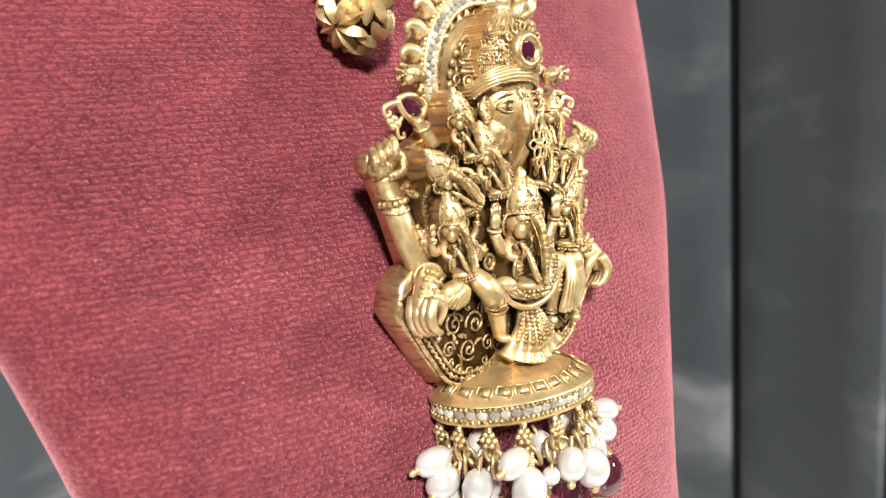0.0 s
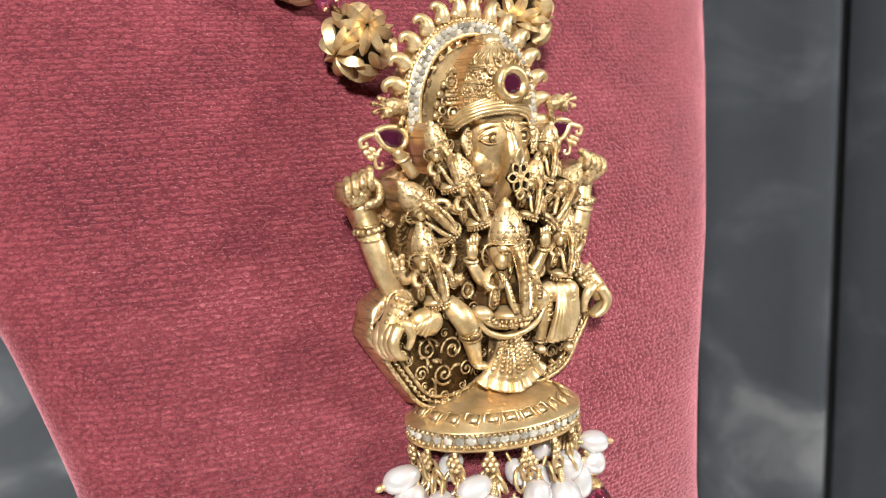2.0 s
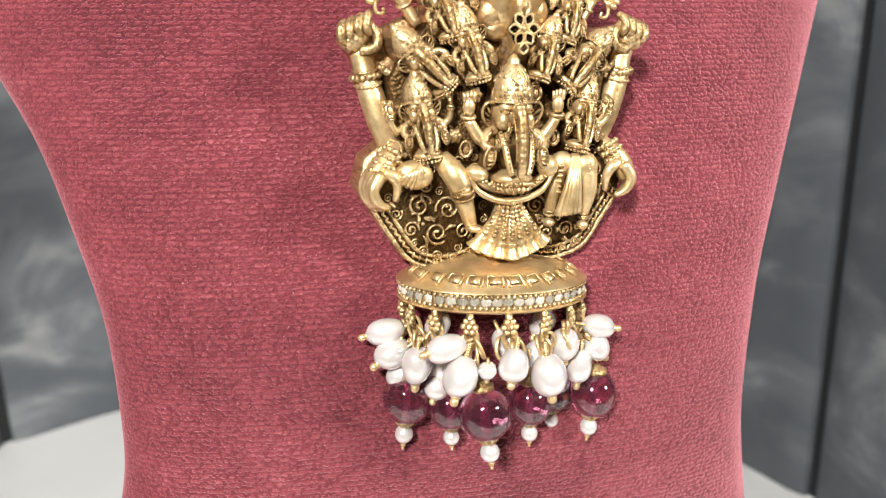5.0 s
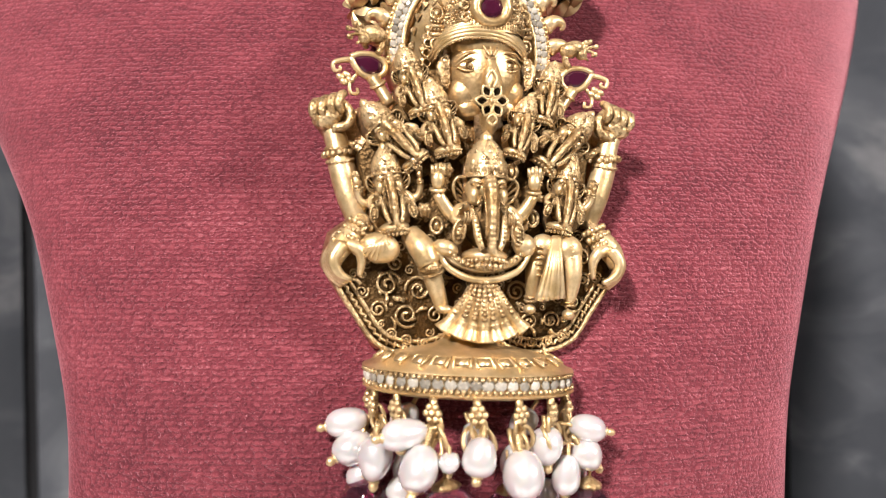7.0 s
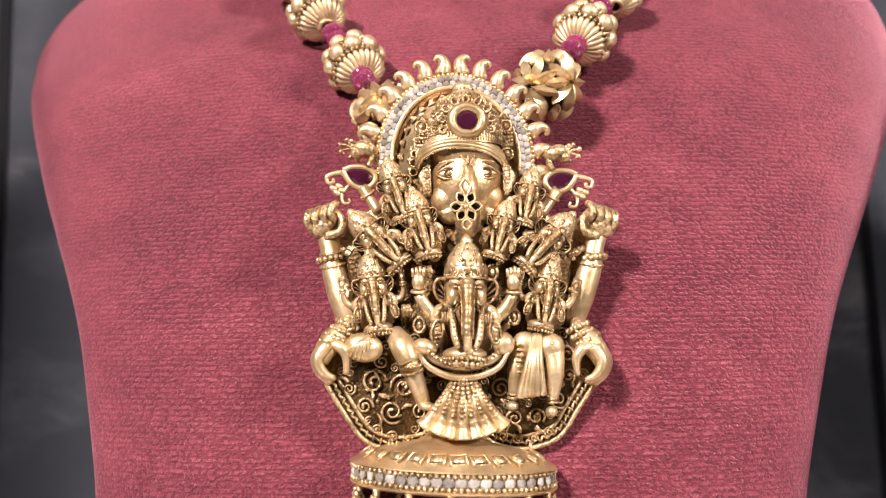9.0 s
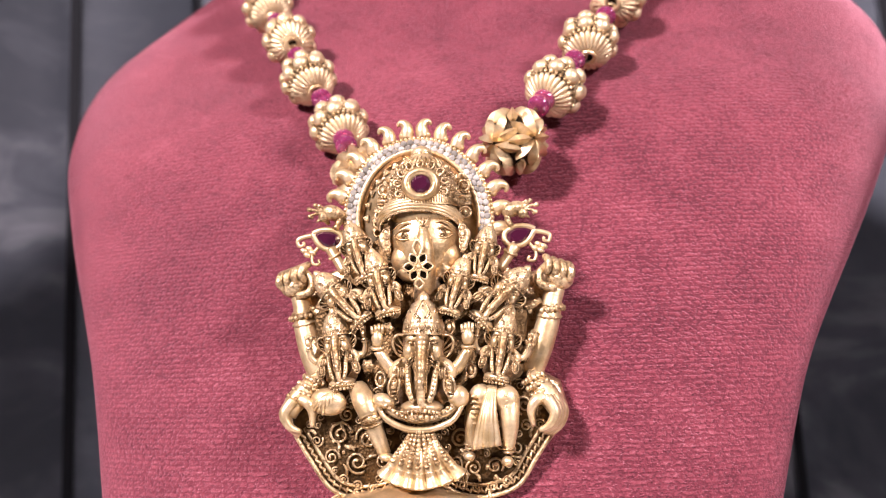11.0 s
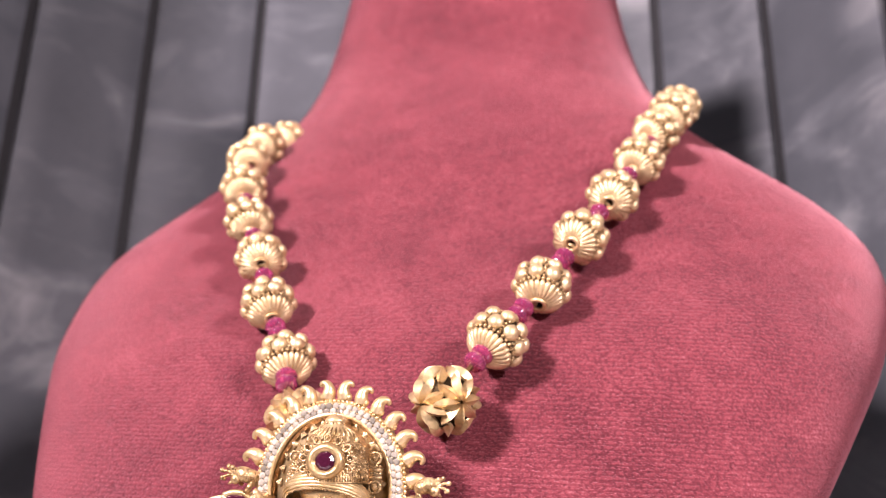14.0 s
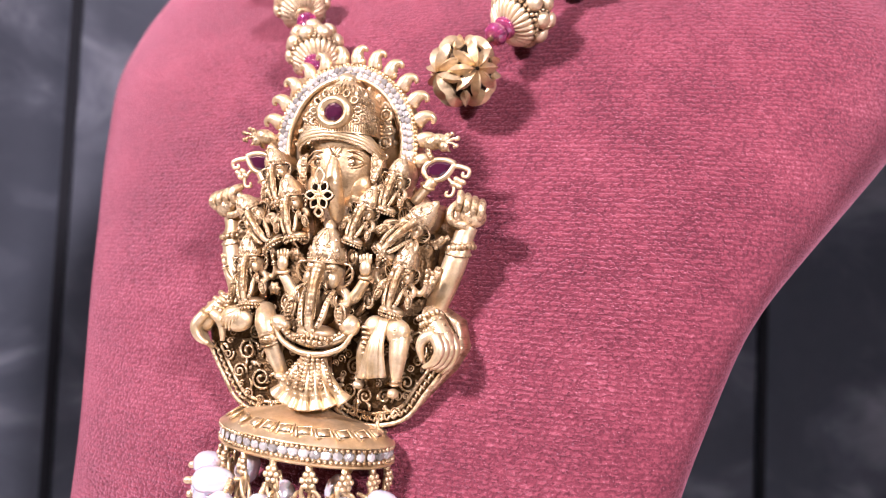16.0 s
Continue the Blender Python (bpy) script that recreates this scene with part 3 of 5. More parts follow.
        tube(bm, [pts[0] + Vector((0, 3.6, 0))] + pts + [pts[-1] + Vector((0, 3.6, 0))], thick, 8, mat=1)
    balls(bm, spread([brim(t, 1.15, -0.15) for t in np.linspace(-1.5, 1.5, 60)], 0.5), 0.17)
    # stacked bosses and bars hanging beside the crown
    for s in (-1, 1):
        x = c.x + s * 6.6
        for h, kind in ((4.2, 0), (2.4, 1), (0.6, 2), (-0.6, 2), (-2.2, 1)):
            if kind == 1:
                loop(bm, (x + 0.2 * s, 7.4, c.z + h), 0.95, 0.24, (90, 0, 0), 14)
                ell(bm, (x + 0.2 * s, 7.3, c.z + h), (0.6, 0.5, 0.6), seg=10, rings=7)
            elif kind == 2:
                tube(bm, [(x - 1.3, 7.6, c.z + h), (x, 7.3, c.z + h - 0.15), (x + 1.3, 7.6, c.z + h)], 0.34, 7)
                balls(bm, [(x + 0.55 * j, 7.2, c.z + h + 0.55) for j in (-2, -1, 0, 1, 2)], 0.24)
            else:
                tube(bm, curve([(x - 0.8, 7.8, c.z + h - 0.6), (x, 7.3, c.z + h + 0.3), (x + 0.8, 7.8, c.z + h - 0.6)], 4), 0.3, 7)
                balls(bm, [(x + 0.5 * j, 7.4, c.z + h - 0.9) for j in (-1, 0, 1)], 0.26)
    # face, its gold darkened for the shade under the visor
    f = at(817, 336, 5)
    ell(bm, (f.x, 6.6, f.z + 0.2), (5.6, 4.5, 6.9), seg=32, rings=20, mat=4)
    for s in (-1, 1):
        ell(bm, (f.x + s * 3.3, 5.6, f.z - 2.8), (2.5, 2.15, 2.7), seg=20, rings=14, mat=4)
        ell(bm, (f.x + s * 2.6, 5.4, f.z - 5.0), (2.3, 1.6, 1.8), seg=16, rings=10, mat=4)
        ex, ey, ez = f.x + s * 3.0, 2.75, f.z + 0.75

        def lid(*q):
            return curve([(ex + s * x, ey + y, ez + z) for x, y, z in q], 5)
        ell(bm, (ex, ey + 1.0, ez), (1.75, 1.0, 1.0), seg=16, rings=10, mat=4)
        tube(bm, lid((-1.7, 0.35, -0.25), (-0.9, -0.1, 0.65), (0.2, -0.15, 0.98), (1.3, 0.35, 0.5), (2.1, 0.9, -0.1)), [0.1, 0.2, 0.22, 0.1], 6, mat=4)
        tube(bm, lid((-1.6, 0.35, -0.3), (-0.4, -0.1, -0.82), (0.8, 0.1, -0.75), (1.8, 0.75, -0.15)), [0.09, 0.15, 0.15, 0.08], 6, mat=4)
        tube(bm, lid((-1.9, 0.3, 1.3), (-0.6, -0.05, 1.85), (0.9, 0.15, 1.75), (2.2, 1.1, 0.9)), [0.1, 0.2, 0.18, 0.06], 6, mat=4)
        loop(bm, (ex - s * 0.1, ey - 0.05, ez), 0.66, 0.15, (90, 0, 0), 14, mat=2)
        ell(bm, (ex - s * 0.1, ey - 0.1, ez), (0.36, 0.3, 0.36), seg=10, rings=7)
        # ear and its drop
        for h in (2.2, 1.2, 0.2, -0.8):
            ell(bm, (f.x + s * 6.3, 4.6, f.z + h - 0.6), (0.55, 0.5, 0.5), seg=8, rings=6)
            loop(bm, (f.x + s * 6.3, 4.4, f.z + h - 0.6), 0.62, 0.12, (90, 0, 0), 10)
        tube(bm, curve([(f.x + s * 5.8, 5.0, f.z + 2.6), (f.x + s * 7.2, 4.6, f.z + 0.6), (f.x + s * 6.0, 4.6, f.z - 2.4)], 5), [0.3, 0.45, 0.3], 8)
    ell(bm, (f.x, 5.6, f.z + 4.2), (5.2, 3.4, 2.9), seg=28, rings=12, mat=4)
    # brow mark, and the trunk, drawn straight back below the flower
    for dx in (-1, 0, 1):
        tube(bm, curve([(f.x + 1.1 * dx, 2.5, f.z + 3.5), (f.x + 0.7 * dx, 2.0, f.z + 2.7), (f.x + 0.25 * dx, 1.8, f.z + 1.9)], 4), [0.1, 0.2, 0.12], 6)
    tube(bm, curve([(f.x - 0.9, 2.1, f.z + 1.9), (f.x, 1.9, f.z + 1.5), (f.x + 0.9, 2.1, f.z + 1.9)], 4), 0.14, 6)
    tube(bm, curve([(f.x, 3.4, f.z + 3.2), (f.x, 2.6, f.z + 0.8), (f.x, 2.2, f.z - 1.6), (f.x + 0.1, 2.7, f.z - 4.2), (f.x + 0.1, 4.2, f.z - 6.6), (f.x + 0.1, 5.4, f.z - 8.6)], 7), [0.6, 1.0, 1.5, 1.6, 1.5, 1.3], 14, mat=4, ridge=0.03, ridges=14)
    slab(bm, [(f.x - 1.7, f.z - 11.5), (f.x - 1.8, f.z - 2.0), (f.x + 1.9, f.z - 2.0), (f.x + 1.9, f.z - 11.5)], 4.4, 7.4, 0.4, 3)
    slab(bm, [(f.x - 5.4, f.z - 6.4), (f.x - 6.1, f.z - 2.0), (f.x - 6.0, f.z + 3.4), (f.x + 6.0, f.z + 3.4), (f.x + 6.1, f.z - 2.0), (f.x + 5.4, f.z - 6.4)], 6.2, 10.4, 0.4, 3)
    part("deity_head", bm, [GOLD, SATIN, PATINA_SHADE, SIDE_GOLD, WARM_SHADE_GOLD], PENDANT, "crowned deity head in antique gold relief")
    # ruby on the crown in a thick oval collar
    bm = bmesh.new()
    lathe(bm, [(1.9, -1.6), (2.9, -1.0), (3.0, -0.2), (2.75, 0.35), (2.3, 0.65), (1.75, 0.5), (1.55, 0.0), (0.2, -0.2)], 32, Matrix.Translation(g) @ pose(0, 0, 0, 90) @ Matrix.Diagonal((1.06, 0.98, 1, 1)))
    collar = part("gem_setting", bm, WARM_SHADE_GOLD, PENDANT)
    bm = bmesh.new()
    lathe(bm, [(0.9, -0.5), (1.55, 0.0), (1.55, 0.12), (1.0, 0.42), (0.02, 0.44)], 9, Matrix.Translation(g) @ pose(0, 0, 0, 90) @ Matrix.Diagonal((1.06, 0.98, 1, 1)))
    part("gem", bm, RUBY, collar, "oval faceted dark ruby", False)


deity_head()


def flower():
    bm = bmesh.new()
    c = at(820, 385, -0.9)
    ell(bm, c, (0.45, 0.4, 0.45), seg=10, rings=6)
    for k in range(6):
        a = 2 * math.pi * k / 6
        d = Vector((math.cos(a), 0, math.sin(a)))
        pts = [c + d * 0.5, c + d * 1.45 + Vector((-d.z, 0, d.x)) * 0.68, c + d * 2.35, c + d * 1.45 - Vector((-d.z, 0, d.x)) * 0.68, c + d * 0.5]
        tube(bm, curve(pts, 4), 0.17, 6)
    loop(bm, c + Vector((0, 0.1, 0)), 0.55, 0.16, (90, 0, 0), 12)
    tube(bm, curve([c + Vector((-0.3, 0, 1.8)), c + Vector((-0.75, 0, 3.0)), c + Vector((0, -0.2, 4.4))], 4), 0.28, 6)
    tube(bm, curve([c + Vector((0.3, 0, 1.8)), c + Vector((0.75, 0, 3.0)), c + Vector((0, -0.2, 4.4))], 4), 0.28, 6)
    tube(bm, curve([c + Vector((0, 0, -1.8)), c + Vector((0.7, 0.2, -2.7)), c + Vector((0, 0.3, -3.4)), c + Vector((-0.7, 0.2, -2.7)), c + Vector((0, 0, -1.8))], 4), 0.22, 6)
    # black disc in place of the shade inside the open petals
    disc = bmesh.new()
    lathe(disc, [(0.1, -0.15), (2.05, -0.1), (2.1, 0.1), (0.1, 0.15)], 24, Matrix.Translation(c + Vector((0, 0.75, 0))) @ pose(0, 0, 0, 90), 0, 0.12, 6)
    part("flower_ground", disc, DARK, PENDANT, "dark disc painting the shaded hollows behind the petals")
    part("flower", bm, SMOOTH_GOLD, PENDANT, "open-work gold flower with six petals")


flower()


def figurine_mesh(bm, arms_up=False):
    """A crowned elephant-headed figurine, one unit tall, base at z = 0, facing -y, drawn straight back to the plate."""
    outline = [(-0.17, 0.68), (-0.165, 0.75), (-0.135, 0.83), (-0.085, 0.91), (0.0, 0.975), (0.085, 0.91), (0.135, 0.83), (0.165, 0.75), (0.17, 0.68),
               (0.16, 0.52), (0.21, 0.36), (0.20, 0.14), (0.12, 0.04), (-0.12, 0.04), (-0.20, 0.14), (-0.21, 0.36), (-0.16, 0.52)]
    n0 = len(bm.verts)
    slab(bm, [(10 * x, 10 * z) for x, z in outline], 0.5, 4.6, 0.15, 1)
    bm.verts.ensure_lookup_table()
    for v in bm.verts[n0:]:
        v.co *= 0.1
    # crown: a pointed cap, scalloped in tiers, with a bud at the tip
    prof = [(0.168, 0.660), (0.174, 0.668), (0.162, 0.684), (0.168, 0.720), (0.160, 0.765), (0.146, 0.795), (0.141, 0.825), (0.124, 0.862), (0.104, 0.885), (0.094, 0.912), (0.068, 0.938), (0.050, 0.950), (0.056, 0.968), (0.038, 0.995), (0.008, 1.02)]
    rows = []
    for r, z in prof:
        rows.append([bm.verts.new((r * math.sin(t), 0.05 - 0.95 * r * math.cos(t), z)) for t in np.linspace(-1.7, 1.7, 19)])
    grid_faces(bm, rows, False, 2)

    def cap(t, z, out=0.0):
        r = float(np.interp(z, [q[1] for q in prof], [q[0] for q in prof])) + out
        return Vector((r * math.sin(t), 0.05 - 0.95 * r * math.cos(t), z))
    for t, z, r in ((-0.7, 0.722, 0.024), (0.0, 0.724, 0.030), (0.7, 0.722, 0.024), (-0.4, 0.806, 0.022), (0.4, 0.806, 0.022)):
        p = cap(t, z, 0.003)
        side, up = Vector((math.cos(t), math.sin(t), 0)), Vector((0, 0.35, 1)).normalized()
        tube(bm, [p + (side * math.cos(a) + up * math.sin(a)) * r for a in np.linspace(0, 2 * math.pi, 9)], 0.006, 5)
        ell(bm, p, 0.42 * r, seg=6, rings=4)
    balls(bm, [cap(t, 0.686, 0.005) for t in np.linspace(-1.3, 1.3, 14)], 0.011)
    tube(bm, [cap(t, 0.664, 0.004) for t in np.linspace(-1.6, 1.6, 17)], 0.008, 6)
    for z, n, size in ((0.705, 9, 0.026), (0.762, 8, 0.025), (0.85, 7, 0.021), (0.895, 5, 0.017)):
        for t in np.linspace(-1.35, 1.35, n):
            v = [bm.verts.new(cap(t + a, z + h, o)) for a, h, o in ((-size * 6, -size * 0.6, 0.0), (size * 6, -size * 0.6, 0.0), (size * 4, size * 0.6, 0.006), (0.0, size * 1.5, 0.012), (-size * 4, size * 0.6, 0.006), (0.0, 0.0, 0.016))]
            for a, b in ((0, 1), (1, 2), (2, 3), (3, 4), (4, 0)):
                bm.faces.new((v[a], v[b], v[5]))
    # curling flame in relief on the front of the cap
    for s in (-1, 1):
        tube(bm, curve([cap(s * 0.08, 0.79, 0.004), cap(s * 0.42, 0.84, 0.006), cap(s * 0.30, 0.90, 0.006), cap(s * 0.05, 0.945, 0.004)], 4), [0.006, 0.011, 0.006], 5)
    # head: a broad brow over full cheeks
    ell(bm, (0, 0.06, 0.58), (0.165, 0.15, 0.125), seg=18, rings=12, mat=2)
    for s in (-1, 1):
        ell(bm, (s * 0.075, -0.03, 0.625), (0.075, 0.055, 0.05), seg=10, rings=7, mat=2)
        ell(bm, (s * 0.105, -0.03, 0.525), (0.062, 0.06, 0.075), seg=10, rings=7, mat=2)
        ell(bm, (s * 0.098, -0.085, 0.592), (0.024, 0.012, 0.012), seg=7, rings=5)
        tube(bm, curve([(s * 0.065, -0.09, 0.61), (s * 0.105, -0.085, 0.622), (s * 0.145, -0.055, 0.60)], 3), 0.008, 5)
        tube(bm, curve([(s * 0.07, -0.085, 0.51), (s * 0.092, -0.12, 0.475), (s * 0.11, -0.13, 0.45)], 3), [0.020, 0.015, 0.007], 6)
        # cupped ear with ribs
        pts = curve([(s * 0.165, 0.02, 0.66), (s * 0.235, 0.01, 0.655), (s * 0.265, 0.02, 0.59), (s * 0.235, 0.04, 0.515), (s * 0.175, 0.05, 0.47)], 5)
        tube(bm, pts, 0.012, 6)
        for k in (5, 9, 13, 16):
            tube(bm, [pts[k] + Vector((0, 0.03, 0)), Vector((s * 0.165, 0.06, 0.585 - 0.006 * k))], [0.012, 0.008], 5)
        # ear hollow filled in the dark recess gold
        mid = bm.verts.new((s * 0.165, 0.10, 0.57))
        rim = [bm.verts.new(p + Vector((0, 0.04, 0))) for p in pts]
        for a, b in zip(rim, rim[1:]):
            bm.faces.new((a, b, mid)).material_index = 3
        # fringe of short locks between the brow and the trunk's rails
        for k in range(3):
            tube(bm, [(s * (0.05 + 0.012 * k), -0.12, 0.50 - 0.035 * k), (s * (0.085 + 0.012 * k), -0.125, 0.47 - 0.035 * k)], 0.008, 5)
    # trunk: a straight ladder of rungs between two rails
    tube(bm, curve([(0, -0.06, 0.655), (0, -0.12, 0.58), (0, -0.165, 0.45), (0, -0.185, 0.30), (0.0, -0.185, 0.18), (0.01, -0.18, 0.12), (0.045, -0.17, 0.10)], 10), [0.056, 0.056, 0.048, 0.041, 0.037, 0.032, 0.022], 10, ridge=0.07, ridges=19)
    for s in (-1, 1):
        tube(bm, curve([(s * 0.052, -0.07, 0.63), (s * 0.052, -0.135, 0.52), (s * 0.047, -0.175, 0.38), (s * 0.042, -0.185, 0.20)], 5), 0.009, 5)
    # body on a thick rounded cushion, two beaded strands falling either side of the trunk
    # body in the recess gold, which paints shade between the limbs
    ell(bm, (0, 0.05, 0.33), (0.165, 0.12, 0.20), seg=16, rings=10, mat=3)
    ell(bm, (0, 0.0, 0.085), (0.185, 0.155, 0.062), seg=18, rings=8, mat=2)
    for s in (-1, 1):
        strand = curve([(s * 0.13, -0.04, 0.44), (s * 0.115, -0.11, 0.34), (s * 0.10, -0.15, 0.22), (s * 0.07, -0.175, 0.13)], 6)
        tube(bm, strand, [0.020, 0.028, 0.030, 0.022], 7, mat=2)
        balls(bm, [p + Vector((0, -0.024, 0)) for p in spread(strand, 0.036)], 0.014)
    balls(bm, [(0.175 * math.sin(t), -0.01 - 0.165 * math.cos(t), 0.055 + 0.01 * math.cos(3 * t)) for t in np.linspace(-1.5, 1.5, 15)], 0.017)
    balls(bm, [(0.165 * math.sin(t), 0.0 - 0.15 * math.cos(t), 0.012) for t in np.linspace(-1.5, 1.5, 11)], 0.021)
    for s in (-1, 1):
        # bent arm with bangles; each hand holds an oval shell, fingers curled over it
        tube(bm, curve([(s * 0.14, 0.05, 0.45), (s * 0.22, 0.02, 0.42), (s * 0.265, -0.03, 0.35), (s * 0.225, -0.085, 0.325)], 5), [0.04, 0.04, 0.034, 0.026], 9, mat=2)
        loop(bm, (s * 0.245, -0.06, 0.335), 0.036, 0.010, (30, s * 50, 0), 10)
        loop(bm, (s * 0.215, 0.02, 0.425), 0.046, 0.010, (0, s * 45, 0), 10)
        loop(bm, (s * 0.235, -0.09, 0.255), (0.044, 0.085), 0.014, (90, s * -12, 0), 16)
        ell(bm, (s * 0.235, -0.09, 0.25), (0.031, 0.03, 0.066), (0, s * -12, 0), seg=9, rings=7)
        for k in range(4):
            tube(bm, [(s * 0.212, -0.122, 0.30 - 0.03 * k), (s * 0.258, -0.120, 0.292 - 0.03 * k)], 0.007, 5)
        for k in range(3):
            tube(bm, curve([(s * (0.20 - 0.018 * k), -0.09, 0.31), (s * (0.195 - 0.022 * k), -0.12, 0.36), (s * (0.20 - 0.022 * k), -0.115, 0.40)], 3), [0.013, 0.011, 0.007], 5)
        if arms_up:
            tube(bm, curve([(s * 0.17, 0.07, 0.42), (s * 0.31, 0.06, 0.38), (s * 0.38, 0.03, 0.46), (s * 0.385, 0.0, 0.58)], 5), [0.045, 0.045, 0.038, 0.030], 9, mat=2)
            for h in (0.535, 0.56):
                loop(bm, (s * 0.385, 0.005, h), 0.04, 0.010, (8, 0, 0), 10)
            ell(bm, (s * 0.385, -0.015, 0.625), (0.04, 0.03, 0.05), seg=9, rings=6)
            for k in range(4):
                tube(bm, [(s * (0.355 + 0.019 * k), -0.02, 0.645), (s * (0.35 + 0.023 * k), -0.03, 0.735 - 0.01 * abs(k - 1.5))], [0.012, 0.008], 5)


def figurines():
    """tip and foot of each on the drawing grid, depth, and the stance."""
    spots = [((820, 438), (818, 672), 2.6, False, 0.94), ((640, 463), (664, 618), 4.0, True, 0.9), ((978, 468), (952, 612), 4.0, True, 0.9),
             ((603, 392), (702, 497), 4.6, False, 1.0), ((1018, 392), (918, 500), 4.8, False, 1.0), ((668, 292), (706, 415), 4.6, False, 0.95),
             ((944, 305), (918, 420), 4.8, False, 0.95), ((716, 348), (752, 482), 3.2, False, 0.95), ((900, 365), (866, 482), 3.4, False, 0.95)]
    meshes = {}
    for up in (True, False):
        bm = bmesh.new()
        figurine_mesh(bm, up)
        for v in bm.verts:
            v.co *= 10
        meshes[up] = part("figurine", bm, [GOLD, SIDE_GOLD, SATIN, PATINA_SHADE], PENDANT)
    used = set()
    for tip, foot, y, up, wide in spots:
        a, b = at(*tip, y), at(*foot, y)
        h = (a - b).length
        turn = math.degrees(math.atan2(a.x - b.x, a.z - b.z))
        m = place(b.x, b.y, b.z, 0, turn, 0) @ Matrix.Diagonal((h / 10 * wide, h / 10 * 1.05, h / 10, 1))
        if up in used:
            share("figurine", meshes[up].data, PENDANT, m)
        else:
            meshes[up].matrix_basis = m
            used.add(up)


figurines()


def arm(side):
    """Raised forearm with bracelet and closed fist; side -1 left, 1 right."""
    back = 3.0 if side < 0 else 1.6

    def q(u, v, y):
        y += 1.9 + back * max(0.0, min(1.0, (600 - v) / 150))
        return at(u if side < 0 else 1618 - u, v if side < 0 else v - 4, y)
    bm = bmesh.new()
    tube(bm, curve([q(612, 600, 6.5), q(592, 550, 5.8), q(577, 500, 5.5), q(570, 462, 5.5), q(563, 440, 5.5)], 5), [1.9, 2.05, 1.95, 1.7, 1.6], 14, 0.9)
    part_arm = part("forearm", bm, SMOOTH_GOLD, PENDANT)
    bm = bmesh.new()
    for v, r in ((470, 1.85), (492, 1.95)):
        loop(bm, q(572 + (v - 470) * 0.15, v, 5.5), r, 0.28, (12, side * 8, 0), 20)
    balls(bm, [q(572, 481, 5.5) + Vector((2.05 * math.sin(a), -1.9 * math.cos(a), 0.2 * math.sin(a))) for a in np.linspace(-1.7, 1.7, 9)], 0.55)
    part("bracelet", bm, GOLD, part_arm)
    bm = bmesh.new()
    ell(bm, q(553, 420, 4.9), (2.35, 1.75, 2.0), (0, side * 25, 0), seg=14, rings=9)
    for k in range(4):
        u = 525 + 14 * k
        tube(bm, curve([q(u + 9, 426 - 5 * k, 3.9), q(u + 2, 414 - 5 * k, 3.3), q(u + 4, 400 - 5 * k, 3.7), q(u + 13, 394 - 5 * k, 5.0)], 4), [0.52, 0.66, 0.68, 0.6], 8)
    tube(bm, curve([q(560, 440, 4.4), q(586, 432, 3.8), q(590, 412, 4.0), q(578, 396, 4.6), q(565, 386, 5.2)], 4), [0.8, 0.75, 0.65, 0.55], 8)
    part("fist", bm, GOLD, part_arm)
    # small goad held at the wrist
    bm = bmesh.new()
    tube(bm, curve([q(588, 462, 4.0), q(606, 472, 3.6), q(624, 480, 3.8)], 4), [0.45, 0.7, 0.45], 8, ridge=0.15, ridges=3)
    balls(bm, [q(596, 464, 3.2), q(612, 474, 3.0), q(622, 482, 3.2), q(606, 482, 3.4)], 0.42)
    part("goad", bm, GOLD, PENDANT)
    # short second arm beside it
    bm = bmesh.new()
    tube(bm, curve([q(598, 520, 4.2), q(606, 548, 3.8), q(622, 572, 4.0)], 4), [0.7, 0.85, 0.9], 8)
    balls(bm, [q(596, 522, 3.5), q(604, 530, 3.2), q(600, 540, 3.4), q(612, 540, 3.4)], 0.45)
    part("small_arm", bm, GOLD, PENDANT)


arm(-1)
arm(1)


def hanging_hand(side):
    """A limp hand hooked over the rim, with a cuff of beads at the wrist."""
    def q(u, v, y):
        return at(u if side < 0 else 1627 - u, v if side < 0 else v + 4, y)
    bm = bmesh.new()
    tube(bm, curve([q(616, 600, 6.5), q(592, 618, 5.2), q(572, 640, 4.4), q(560, 664, 4.2)], 5), [1.5, 1.8, 1.7, 1.3], 14)
    for k in range(4):
        y = 5.6 - 1.1 * k
        tube(bm, curve([q(566 + 3 * k, 634, y), q(553 + 2 * k, 660, y - 0.5), q(560 + 3 * k, 684, y - 0.4), q(578 + 4 * k, 704 - 3 * k, y)], 5), [0.95, 0.9, 0.7, 0.35], 9)
    tube(bm, curve([q(584, 634, 3.6), q(600, 642, 3.2), q(608, 660, 3.4), q(606, 686, 4.2)], 5), [1.0, 0.9, 0.7, 0.4], 9)
    hand = part("draped_palm", bm, SATIN, PENDANT)
    bm = bmesh.new()
    for row in range(4):
        for k in range(6):
            ell(bm, q(562 + row * 9 + k * 7, 628 - row * 12 + k * 3, 2.9 + 0.35 * abs(k - 2.5) + 0.3 * row), 0.5, seg=7, rings=5)
    loop(bm, q(600, 604, 5.6), 2.0, 0.35, (30, side * 45, 0), 18)
    part("bead_cuff", bm, GOLD, hand)


hanging_hand(-1)
hanging_hand(1)


